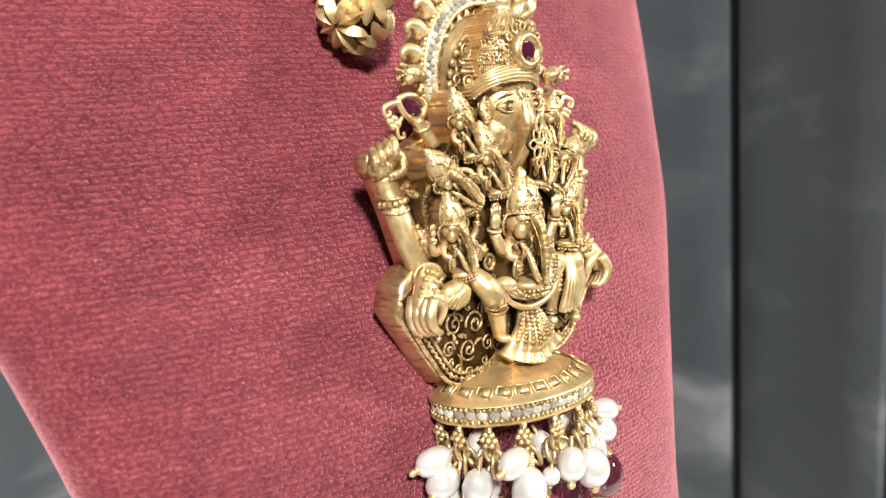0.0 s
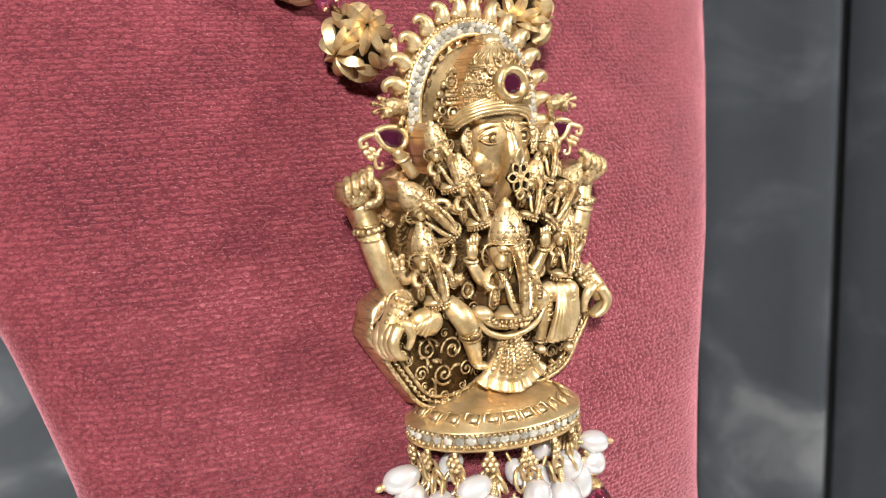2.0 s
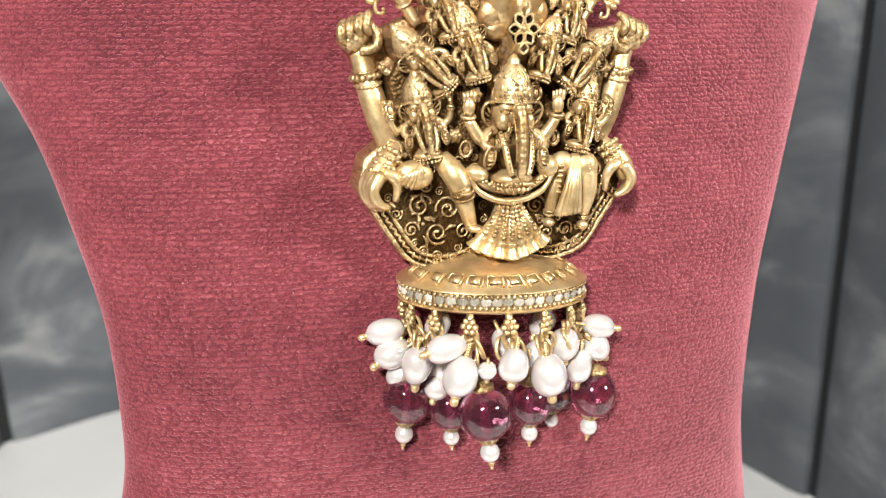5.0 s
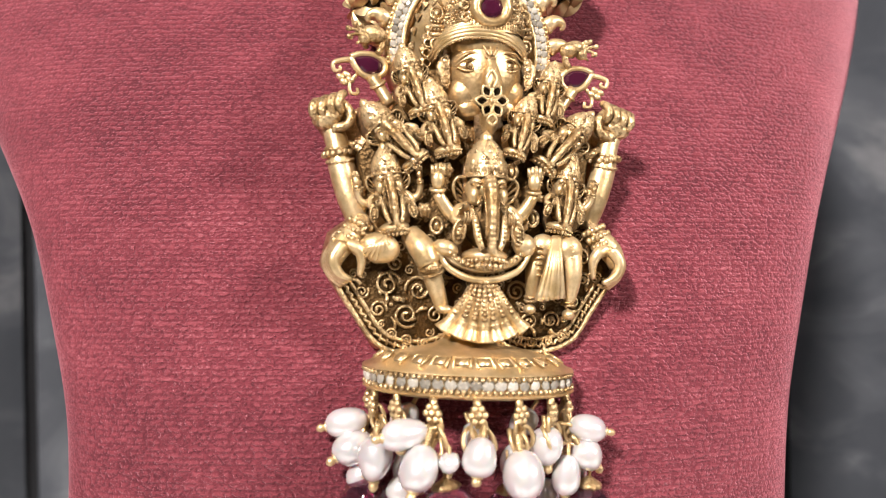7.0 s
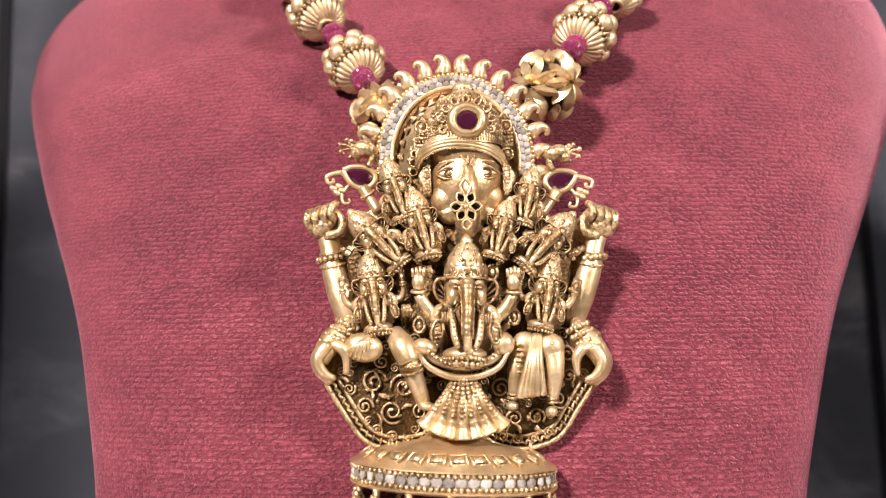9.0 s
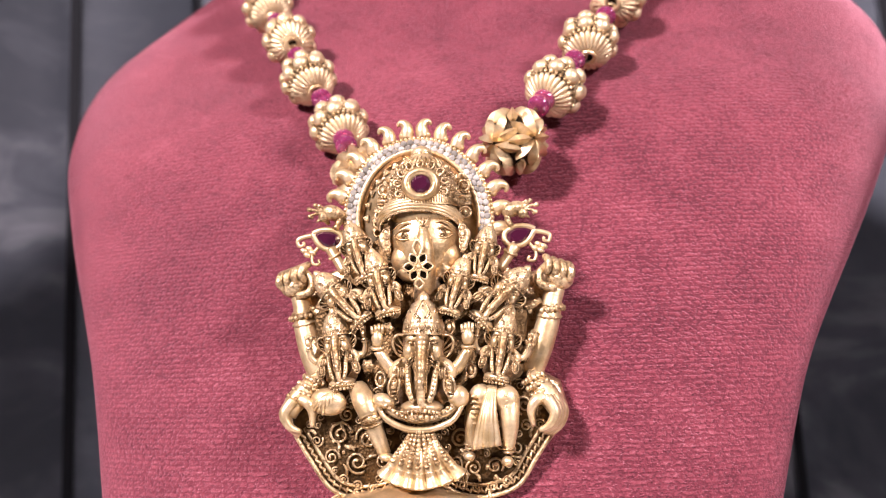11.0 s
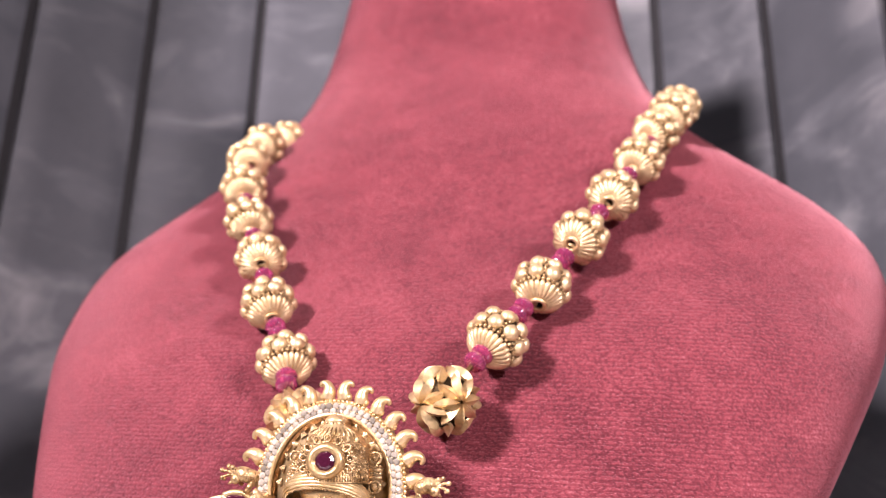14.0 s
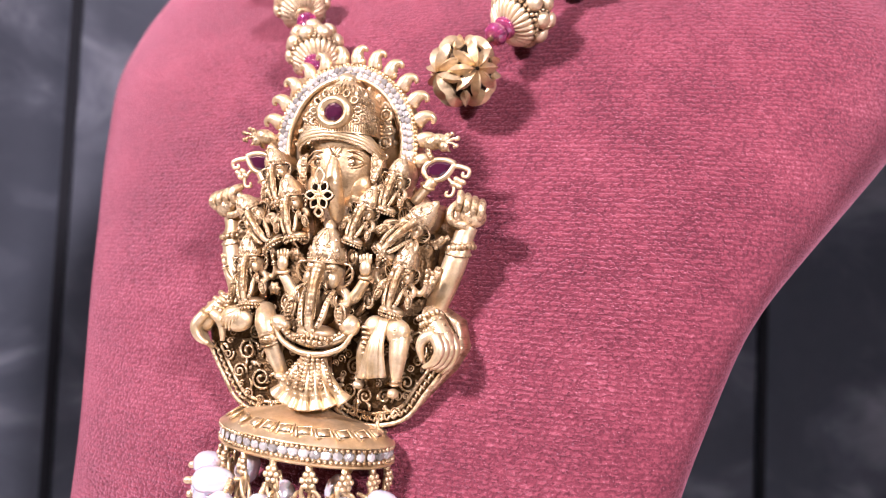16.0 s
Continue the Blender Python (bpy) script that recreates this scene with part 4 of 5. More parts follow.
def ear_ornament(side):
    def q(u, v, y):
        return at(u if side < 0 else 1606 - u, v if side < 0 else v + 3, y)
    bm = bmesh.new()
    drop = [(588, 318), (605, 312), (628, 313), (645, 325), (645, 340), (632, 350), (612, 348), (598, 336), (588, 318)]
    tube(bm, curve([q(u, v, 9.2) for u, v in drop], 4), 0.48, 8)
    tube(bm, curve([q(592, 322, 9.4), q(575, 324, 9.3), q(560, 330, 9.2), q(562, 342, 9.2), q(572, 340, 9.2), q(570, 334, 9.2)], 4), [0.45, 0.4, 0.3, 0.25], 7)
    tube(bm, curve([q(600, 345, 9.4), q(588, 362, 9.4), q(590, 378, 9.4), q(602, 378, 9.4), q(600, 370, 9.4)], 4), [0.3, 0.3, 0.25], 7)
    for u, v in ((572, 352), (582, 348), (588, 356), (578, 360)):
        ell(bm, q(u, v, 9.3), (0.75, 0.5, 0.5), (0, 30, 0), seg=8, rings=5)
    tube(bm, curve([q(625, 350, 9.0), q(640, 372, 8.5), q(655, 395, 8.0)], 4), [1.0, 0.9, 0.9], 8)
    loop(bm, q(634, 362, 8.7), 1.1, 0.25, (20, side * 30, 0), 12)
    frame_ = part("ear_ornament", bm, SMOOTH_GOLD, PENDANT, "teardrop gold ear ornament with curled wire")
    bm = bmesh.new()
    pts = [q(u, v, 9.25) for u, v in drop[:-1]]
    mid = sum(pts, Vector()) / len(pts)
    lower = [bm.verts.new(p) for p in pts]
    upper = [bm.verts.new(mid + (p - mid) * 0.6 + Vector((0, -0.55, 0))) for p in pts]
    grid_faces(bm, [lower, upper])
    bm.faces.new(upper)
    bm.faces.new(lower[::-1])
    part("gem", bm, RUBY, frame_, "teardrop violet-red ruby", False)
    # small bird with a fanned tail above it
    bm = bmesh.new()
    ell(bm, q(628, 278, 9.0), (2.1, 1.3, 1.3), (0, side * -20, 0), seg=12, rings=8)
    ell(bm, q(610, 286, 8.8), (0.95, 0.8, 0.9), seg=10, rings=7)
    tube(bm, [q(604, 290, 8.8), q(596, 296, 8.8)], [0.4, 0.1], 6)
    tube(bm, curve([q(636, 280, 9), q(640, 296, 9), q(632, 312, 9)], 3), 0.55, 7)
    for k, (u, v) in enumerate(((584, 284), (582, 270), (594, 262), (602, 264))):
        tube(bm, curve([q(608, 280, 8.8), q(0.5 * (u + 606), 0.5 * (v + 274), 8.6), q(u, v, 8.6), q(u + 6, v + 3, 8.6)], 4), [0.3, 0.24, 0.3], 6)
        ell(bm, q(u, v, 8.5), 0.42, seg=7, rings=5)
    part("bird", bm, GOLD, PENDANT, "small gold bird with a fanned tail")


ear_ornament(-1)
ear_ornament(1)


def bowl_panels():
    """The two lobes of the seat: ground dark with patina and painted shade, raised scrolls and an edging of beads."""
    lobes = {-1: [(556, 640), (566, 694), (600, 748), (640, 800), (690, 817), (740, 812), (790, 790), (800, 700), (790, 630), (640, 600), (600, 600)],
             1: [(830, 630), (825, 700), (838, 790), (880, 812), (930, 817), (985, 798), (1020, 748), (1056, 694), (1070, 640), (1040, 600), (990, 600)]}
    scrolls = {-1: [(655, 700, 2.0, 1), (708, 708, 2.0, -1), (668, 664, 1.3, 1), (688, 752, 1.9, -1), (640, 742, 1.3, 1), (738, 752, 1.5, 1), (612, 712, 1.0, -1), (745, 668, 1.2, 1),
                    (662, 783, 0.85, 1), (690, 795, 0.85, -1), (718, 799, 0.85, 1), (746, 795, 0.85, -1), (772, 786, 0.85, 1)],
               1: [(880, 712, 1.6, 1), (1000, 652, 1.6, -1), (1003, 690, 1.1, 1), (984, 732, 1.6, -1), (944, 762, 1.4, 1), (905, 765, 1.4, -1), (872, 756, 1.1, 1), (1028, 688, 0.9, 1),
                   (856, 788, 0.85, 1), (884, 796, 0.85, -1), (912, 800, 0.85, 1), (940, 799, 0.85, -1), (966, 790, 0.85, 1)]}

    def vine(ob, *shape):
        one = bmesh.new()
        spiral(one, *shape)
        part("vine", one, GOLD, ob)
    for side in (-1, 1):
        bm = bmesh.new()
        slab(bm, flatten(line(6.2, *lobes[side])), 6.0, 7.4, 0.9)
        ground = part("bowl_panel", bm, PATINA_SHADE, PENDANT, "bowl-shaped panel dark with patina and painted shade, under gold scrollwork")
        bm = bmesh.new()
        for u, v, r, hand in list(scrolls[side]):
            vine(ground, at(u, v, 5.7), r, 1.7, 0.15 + 0.04 * r, random.uniform(0, 6.2), hand, 0.35)
            c = at(u, v, 5.6)
            a = random.uniform(0, 6.2)
            d = Vector((math.cos(a), 0, math.sin(a)))
            tube(bm, curve([c + d * r, c + d * (r + 0.7) + Vector((-d.z, 0, d.x)) * 0.5, c + d * (r + 1.0) + Vector((-d.z, 0, d.x)) * 1.5], 4), [0.24, 0.3, 0.12], 6)
        for _ in range(260):
            u, v, size = random.uniform(560, 800) if side < 0 else random.uniform(825, 1065), random.uniform(610, 800), random.uniform(0.55, 1.0)
            reach = [(a - u) ** 2 + (b - v) ** 2 > (12 * (size + c) * 0.92) ** 2 for a, b, c, h in scrolls[side]]
            rim_u = 566 + max(0.0, v - 694) * 0.72 if side < 0 else 1056 - max(0.0, v - 694) * 0.72
            if all(reach) and (u - rim_u) * -side > 24 and v < 800:
                scrolls[side].append((u, v, size, random.choice((-1, 1))))
                vine(ground, at(u, v, 5.7), size, 1.5, 0.14, random.uniform(0, 6.2), scrolls[side][-1][3], 0.3, 18)
        for k in range(22):
            u = random.uniform(600, 780) if side < 0 else random.uniform(850, 1030)
            v = random.uniform(640, 800)
            if (u - 815) * side > (v - 640) * -0.9 + 260:
                continue
            ell(bm, at(u, v, 5.8), (random.uniform(0.3, 0.75), 0.35, 0.3), (0, random.uniform(0, 180), 0), seg=7, rings=5)
        part("leaf_relief", bm, GOLD, ground, "small raised gold leaves between the vines")["kind"] = "stuff"
        edge = lobes[side][1:7] if side < 0 else lobes[side][2:8]
        bm = bmesh.new()
        outer = curve(line(6.0, *edge), 6)
        tube(bm, outer, 0.38, 7)
        mid = Vector((at(815, 640, 6).x + side * 6, 6, at(815, 640, 6).z))
        inner = [p + (mid - p).normalized() * 1.9 + Vector((0, -0.2, 0)) for p in outer]
        tube(bm, inner, 0.3, 6)
        for k, p in enumerate(spread([p + (mid - p).normalized() * 1.0 for p in outer], 0.6)):
            ell(bm, p + Vector((0, -0.25, 0)), (0.52, 0.34, 0.2), (0, 35 + 70 * (k % 2), 0), seg=8, rings=5)
        part("bowl_edging", bm, GOLD, ground)


bowl_panels()


def lap():
    """Curved tray, legs, cloth folds and the fan of pleats."""
    bm = bmesh.new()
    tube(bm, curve(line(1.4, (735, 645), (752, 672), (785, 690), (818, 695), (850, 690), (880, 676), (898, 648)), 6), [0.35, 0.5, 0.55, 0.5, 0.35], 10)
    tube(bm, curve(line(2.0, (738, 640), (770, 664), (818, 676), (864, 664), (894, 642)), 6), [0.6, 0.7, 0.7, 0.7, 0.6], 10)
    ell(bm, at(748, 640, 1.6), (1.9, 1.6, 1.2), (0, 20, 0), seg=12, rings=8)
    ell(bm, at(888, 634, 1.8), (1.7, 1.5, 1.8), (0, -20, 0), seg=12, rings=8)
    tray = part("lap_tray", bm, SMOOTH_GOLD, PENDANT)
    bm = bmesh.new()
    balls(bm, spread(curve(line(0.4, (755, 648), (785, 668), (818, 674), (850, 668), (880, 650)), 6), 0.75), 0.36)
    for k in range(4):
        ell(bm, at(806 + 9 * k, 668 + 4 * (k % 2), 0.2), (0.6, 0.5, 0.75), seg=8, rings=5)
    part("bead_row", bm, GOLD, tray)
    bm = bmesh.new()
    top, n = (816, 690), 7
    for k in range(n):
        f = (k - (n - 1) / 2) / ((n - 1) / 2)
        end = (818 + 64 * f, 792 - 20 * abs(f) ** 1.6)
        y = 0.4 + 1.8 * abs(f)
        pts = curve([at(top[0] + 14 * f, top[1] + 2, 3.0), at(0.5 * (top[0] + end[0]), 0.5 * (top[1] + end[1]), 0.9 + 0.9 * abs(f)), at(*end, y)], 8)
        tube(bm, pts, [0.5, 0.75, 0.95, 0.9], 10)
        # flared bell at the hem
        d = (pts[-1] - pts[-3]).normalized()
        m = Matrix.Translation(pts[-1] - d * 1.4) @ d.to_track_quat("Z", "Y").to_matrix().to_4x4()
        lathe(bm, [(0.75, 0.0), (0.85, 0.5), (1.05, 1.2), (1.35, 2.0), (1.45, 2.2), (1.2, 2.35), (0.4, 2.2)], 14, m, 0, 0.05, 5)
        lathe(bm, [(0.85, -0.2), (1.02, 0.0), (0.85, 0.2)], 12, m)
    fan = part("pleated_fan", bm, SMOOTH_GOLD, PENDANT, "fan of gold cloth pleats")
    bm = bmesh.new()
    for k in range(n):
        f = (k - (n - 1) / 2) / ((n - 1) / 2)
        for j in range(9):
            g = 0.06 + 0.66 * j / 8
            p = at(816 + (14 + 50 * g) * f, 692 + g * (98 - 20 * abs(f) ** 1.6), 1.9 - 1.9 * g ** 0.6 + 1.3 * abs(f))
            ell(bm, p + Vector((0, -0.70, 0)), (0.36 + 0.22 * g, 0.45, 0.40), seg=7, rings=5)
    part("fan_beading", bm, GOLD, fan)["kind"] = "stuff"
    # bent leg
    bm = bmesh.new()
    tube(bm, curve([at(690, 615, 4.5), at(708, 640, 2.6), at(722, 668, 2.0)], 5), [1.5, 1.9, 1.7], 12)
    tube(bm, curve([at(720, 664, 2.2), at(732, 700, 2.6), at(746, 738, 3.4)], 5), [1.55, 1.35, 1.0], 12)
    ell(bm, at(752, 744, 2.8), (1.5, 1.2, 0.7), (0, 10, 0), seg=10, rings=6)
    leg = part("bent_leg", bm, SMOOTH_GOLD, PENDANT)
    bm = bmesh.new()
    for v in (672, 680):
        loop(bm, at(723 + (v - 672) * 0.3, v, 2.2), 1.65, 0.24, (20, -15, 0), 16)
    balls(bm, [at(715 + 4.2 * k, 677 - 0.5 * k, 0.4 + 0.12 * abs(k - 2)) for k in range(5)], 0.34)
    part("anklet", bm, GOLD, leg)
    # cloth bunch on one side, long sash and legs on the other
    bm = bmesh.new()
    ell(bm, at(638, 640, 3.4), (2.9, 1.6, 2.2), (0, 12, 0), seg=18, rings=10)
    shell = part("folded_knee", bm, SMOOTH_GOLD, PENDANT, "knee draped in fanned cloth")
    for k in range(9):
        f = (k - 4) / 4
        bm = bmesh.new()
        tube(bm, curve([at(650 - 4 * f, 616, 3.0), at(636 + 20 * f, 636 - 3 * f, 1.8 + 0.9 * f * f), at(630 + 36 * f, 664 - 14 * abs(f), 2.6 + 1.2 * f * f)], 5), [0.25, 0.42, 0.25], 7)
        part("cloth_fold", bm, SMOOTH_GOLD, shell)
    bm = bmesh.new()
    for k in range(5):
        f = k / 4
        tube(bm, curve([at(944 + 10 * f, 616, 3.0), at(934 + 20 * f, 665, 1.7 - 0.5 * math.sin(f * 3.1)), at(918 + 40 * f, 730 - 5 * f, 2.2 - 0.5 * math.sin(f * 3.1))], 6), [0.35, 0.55, 0.75], 8)
    sash = part("sash", bm, SATIN, PENDANT, "hanging fluted gold sash")
    for k in range(6):
        for u, w, lean in ((916, 12, 6), (977, 11, -4)):
            bm = bmesh.new()
            v = 634 + 10 * k
            tube(bm, curve([at(u - w, v + lean, 3.2), at(u, v, 1.9 + 0.1 * k), at(u + w, v + lean, 3.0)], 4), [0.14, 0.26, 0.14], 6)
            part("cloth_fold", bm, SATIN, sash)
    bm = bmesh.new()
    ell(bm, at(926, 634, 3.9), (2.0, 1.6, 1.9), (0, 25, 0), seg=14, rings=9)
    tube(bm, curve([at(918, 640, 4.2), at(909, 680, 3.6), at(905, 728, 4.0)], 5), [1.6, 1.3, 0.75], 12)
    ell(bm, at(903, 744, 3.6), (0.95, 1.1, 0.75), seg=10, rings=6)
    leg = part("standing_leg", bm, SATIN, PENDANT)
    bm = bmesh.new()
    for v in (722, 728):
        loop(bm, at(905, v, 3.9), 0.85, 0.2, (10, 0, 0), 14)
    part("anklet", bm, GOLD, leg)
    bm = bmesh.new()
    ell(bm, at(972, 640, 3.5), (2.2, 1.7, 2.2), (0, -20, 0), seg=14, rings=9)
    tube(bm, curve([at(976, 645, 3.8), at(980, 690, 3.1), at(975, 738, 3.8)], 5), [1.8, 1.4, 0.75], 12)
    ell(bm, at(974, 754, 3.4), (0.95, 1.1, 0.8), seg=10, rings=6)
    leg = part("standing_leg", bm, SATIN, PENDANT)
    bm = bmesh.new()
    for v in (724, 730, 736):
        loop(bm, at(976, v, 3.7), 0.85, 0.2, (10, 0, 0), 14)
    part("anklet", bm, GOLD, leg)


lap()


def small_ornaments():
    """Rosettes, ears, bangled wrists and beads that crowd the gaps between the figures."""
    spots = [(748, 505), (865, 505), (695, 470), (930, 490), (760, 470), (855, 470), (712, 575), (905, 585), (790, 480), (840, 490), (735, 600), (890, 600), (660, 440), (960, 445)]
    for k, (u, v) in enumerate(spots):
        bm = bmesh.new()
        c = at(u, v, 3.6 + 0.6 * (k % 3))
        if k % 3 == 0:
            lathe(bm, [(0.2, -0.5), (0.75, -0.3), (1.1, -0.05), (0.9, 0.25), (0.45, 0.3), (0.4, 0.55), (0.15, 0.7)], 24, Matrix.Translation(c) @ pose(0, 0, 0, 90), 0, 0.16, 6)
        elif k % 3 == 1:
            loop(bm, c, (0.85, 1.15), 0.28, (90, 0, random.uniform(-20, 20)), 12)
            ell(bm, c, (0.5, 0.5, 0.75), seg=8, rings=6)
        else:
            tube(bm, curve([c + Vector((-1.0, 0.5, -0.9)), c + Vector((0.1, -0.3, 0)), c + Vector((0.6, 0.2, 1.2))], 4), [0.55, 0.6, 0.4], 8, ridge=0.12, ridges=4)
            ell(bm, c + Vector((0.6, 0, 1.4)), (0.6, 0.5, 0.5), seg=8, rings=6)
        part("ornament", bm, GOLD, PENDANT)
    # raised open palms of the central figure
    for u, s in ((733, -1), (905, 1)):
        bm = bmesh.new()
        tube(bm, curve([at(790 if s < 0 else 850, 592, 4.2), at(758 if s < 0 else 882, 580, 3.2), at(u, 545, 2.8)], 5), [0.95, 1.05, 0.8], 10)
        ell(bm, at(u, 523, 2.4), (1.0, 0.7, 1.4), seg=10, rings=7)
        for k in range(4):
            tube(bm, [at(u - 9 + 6 * k, 514, 2.3), at(u - 11 + 7 * k, 494 + 2 * abs(k - 2), 2.2)], [0.32, 0.24], 6)
        loop(bm, at(u, 540, 2.7), 0.95, 0.28, (15, 0, 0), 12)
        part("raised_palm", bm, SMOOTH_GOLD, PENDANT)


small_ornaments()


# ---- pedestal and tassels ----
PX, PY = -2.2, 4.8


def oval(a, b, f):
    """A point of the pedestal's front edge, f from 0 (one side) to 1 (the other)."""
    t = math.pi * (-0.12 + 1.24 * f)
    p = pose(0, 0, 0, 0, 3.5, -6.7) @ Vector((-a * math.cos(t), -b * math.sin(t), 0))
    return p + Vector((PX, PY, 0))


def pedestal():
    prof = [(0.20, -26.0), (0.24, -27.4), (0.34, -28.2), (0.50, -28.7), (0.66, -29.15), (0.80, -29.75), (0.90, -30.4), (0.955, -31.05), (1.0, -31.25), (1.015, -31.5), (0.985, -31.75), (0.945, -31.9), (0.945, -34.0), (0.99, -34.1), (1.015, -34.35), (0.99, -34.65), (0.9, -34.9), (0.3, -35.0)]
    bm = bmesh.new()
    rings = []
    for k, z in prof:
        ring = [bm.verts.new(oval(15.3 * k, 9.6 * k, i / 40) + Vector((0, 0, z))) for i in range(41)]
        rings.append(ring)
    grid_faces(bm, rings)
    bm.faces.new(rings[0])
    bm.faces.new(rings[-1][::-1])
    base = part("pedestal", bm, BASE_GOLD, PENDANT, "smooth domed gold base", True, 40)
    bm = bmesh.new()
    lathe(bm, [(0.05, -0.6), (0.92, 0.0), (0.92, 0.12), (0.70, 0.42), (0.42, 0.58), (0.03, 0.60)], 8)
    stone = part("stone", bm, STONE, base, "clear faceted stone", False)
    line_ = spread([oval(14.7, 9.1, i / 200) for i in range(201)], 1.72)
    for i, p in enumerate(line_):
        a = math.degrees(math.atan2(p.y - PY, p.x - PX))
        m = pose(0, 0, 0, 0, 0, a) @ pose(0, 0, 0, 0, 90 + random.uniform(-14, 14), 0) @ pose(0, 0, 0, random.uniform(-14, 14), 0, random.uniform(0, 45))
        m = Matrix.Translation((p.x * MM, p.y * MM, (p.z - 32.85) * MM)) @ m
        if i == 0:
            stone.matrix_basis = m
        else:
            share("stone", stone.data, base, m)
    bm = bmesh.new()
    rim = [oval(15.2, 9.5, i / 200) for i in range(201)]
    balls(bm, [p + Vector((0, 0, -31.95)) for p in spread(rim, 0.86)], 0.36)
    balls(bm, [p + Vector((0, 0, -33.75)) for p in spread(rim, 0.86)], 0.36)
    part("claw_grain", bm, GOLD, base, "tiny gold setting grains")["kind"] = "stuff"
    # low raised squares round the dome, each with a hollow lower edge
    bm = bmesh.new()
    box(bm, -1.05, -0.34, -0.85, 1.05, 0.34, 0.85)
    bmesh.ops.bevel(bm, geom=bm.edges[:], offset=0.2, segments=2, affect="EDGES")
    tube(bm, [(-1.2, -0.1, -1.0), (-1.2, -0.1, 0.98), (1.2, -0.1, 0.98), (1.2, -0.1, -1.0)], 0.2, 6)
    tooth = part("tooth", bm, BASE_GOLD, base)
    for i, p in enumerate(spread([oval(12.9, 8.0, i / 200) for i in range(201)], 3.0)):
        a = math.degrees(math.atan2(p.y - PY, p.x - PX)) + 90
        m = Matrix.Translation((p.x * MM, p.y * MM, (p.z - 29.95) * MM)) @ pose(0, 0, 0, 0, 0, a) @ pose(0, 0, 0, -56)
        if i == 0:
            tooth.matrix_basis = m
        else:
            share("tooth", tooth.data, base, m)


pedestal()


def tassels():
    """Rosettes, wire loops, pearls and ruby drops under the pedestal."""
    bm = bmesh.new()
    ell(bm, (0, -0.35, -0.1), (0.5, 0.5, 0.5), seg=8, rings=6)
    tube(bm, [(0, 0.1, 1.9), (0, 0.1, -1.6)], [0.5, 0.62, 0.35], 8)
    rosette = part("rosette", bm, GOLD, PENDANT)
    bm = bmesh.new()
    ell(bm, (0, 0, 0), 0.46, seg=8, rings=6)
    pattern = part("petal", bm, GOLD)
    petal = pattern.data
    bpy.data.objects.remove(pattern)

    def petals(ob):
        for t in np.linspace(0, 5.24, 6):
            share("petal", petal, ob, place(0.78 * math.cos(t), -0.15, 0.78 * math.sin(t) - 0.1))
    bm = bmesh.new()
    loop(bm, (0, 0, 0), (0.75, 1.3), 0.24, (90, 0, 0), 14)
    link_mesh = part("wire_link", bm, SMOOTH_GOLD, PENDANT)
    hooks = [place(0, 0, -1.2, 0, 0, 20), place(0.2, 0, -3.0, 0, 0, 100), place(-0.9, -0.2, -2.4, -20, 10, 40), place(0.9, 0.3, -2.2, 20, -10, -30)]
    count = 9
    for k in range(count):
        p = oval(14.6, 9.2, 0.07 + 0.86 * k / (count - 1))
        a = math.degrees(math.atan2(p.y - PY, p.x - PX)) + 90
        m = place(p.x, p.y, p.z - 36.6, 0, 0, a, 1.2)
        n = place(p.x * 0.97, p.y, p.z - 37.0, 0, 0, a + random.uniform(-40, 40), 1.35)
        if k == 0:
            rosette.matrix_basis, link_mesh.matrix_basis = m, n @ hooks[0]
            petals(rosette)
        else:
            petals(share("rosette", rosette.data, PENDANT, m))
            share("wire_link", link_mesh.data, PENDANT, n @ hooks[0])
        for g in hooks[1:]:
            share("wire_link", link_mesh.data, PENDANT, n @ g)
    # pearls: x, y, z, length, girth, lean
    bm = bmesh.new()
    rows = []
    for i in range(15):
        a = math.pi * (i + 0.5) / 15
        rows.append((0.5 * math.sin(a) * (1 + 0.07 * math.cos(2 * a) + 0.03 * math.cos(3 * a)), 0.5 * math.cos(a)))
    lathe(bm, [(0.015, 0.5)] + rows + [(0.015, -0.5)], 24)
    for v in bm.verts:
        v.co *= 1 + 0.025 * math.sin(7 * v.co.x + 3 * v.co.z) + 0.02 * math.sin(9 * v.co.y - 4 * v.co.z)
    pearl = part("pearl", bm, PEARL, PENDANT)
    # two more shapes: a button and a ringed drop
    shapes = []
    for tail, ring in ((-0.10, 0.0), (0.14, 0.05)):
        bm = bmesh.new()
        rows = []
        for i in range(19):
            a = math.pi * (i + 0.5) / 19
            rows.append((0.5 * math.sin(a) * (1 + tail * math.cos(a) - ring * math.exp(-((a - 1.1) / 0.14) ** 2)), 0.5 * math.cos(a)))
        lathe(bm, [(0.015, 0.5)] + rows + [(0.015, -0.5)], 24)
        for v in bm.verts:
            v.co *= 1 + 0.03 * math.sin(6 * v.co.x - 5 * v.co.z + 1) + 0.02 * math.sin(8 * v.co.y)
        pattern = part("pearl", bm, PEARL)
        shapes.append(pattern.data)
        bpy.data.objects.remove(pattern)
    bm = bmesh.new()
    tube(bm, [(0, 0, 0.46 + 0.015 * i) for i in range(24)], 0.075, 8, ridge=0.28, ridges=6)
    wrap = part("wire_wrap", bm, SMOOTH_GOLD, pearl)
    bm = bmesh.new()
    ell(bm, (0, 0, -0.60), (0.14, 0.14, 0.12), seg=8, rings=6)
    lathe(bm, [(0.05, -0.53), (0.17, -0.5), (0.12, -0.44)], 8)
    tip = part("end_bead", bm, SMOOTH_GOLD, pearl)
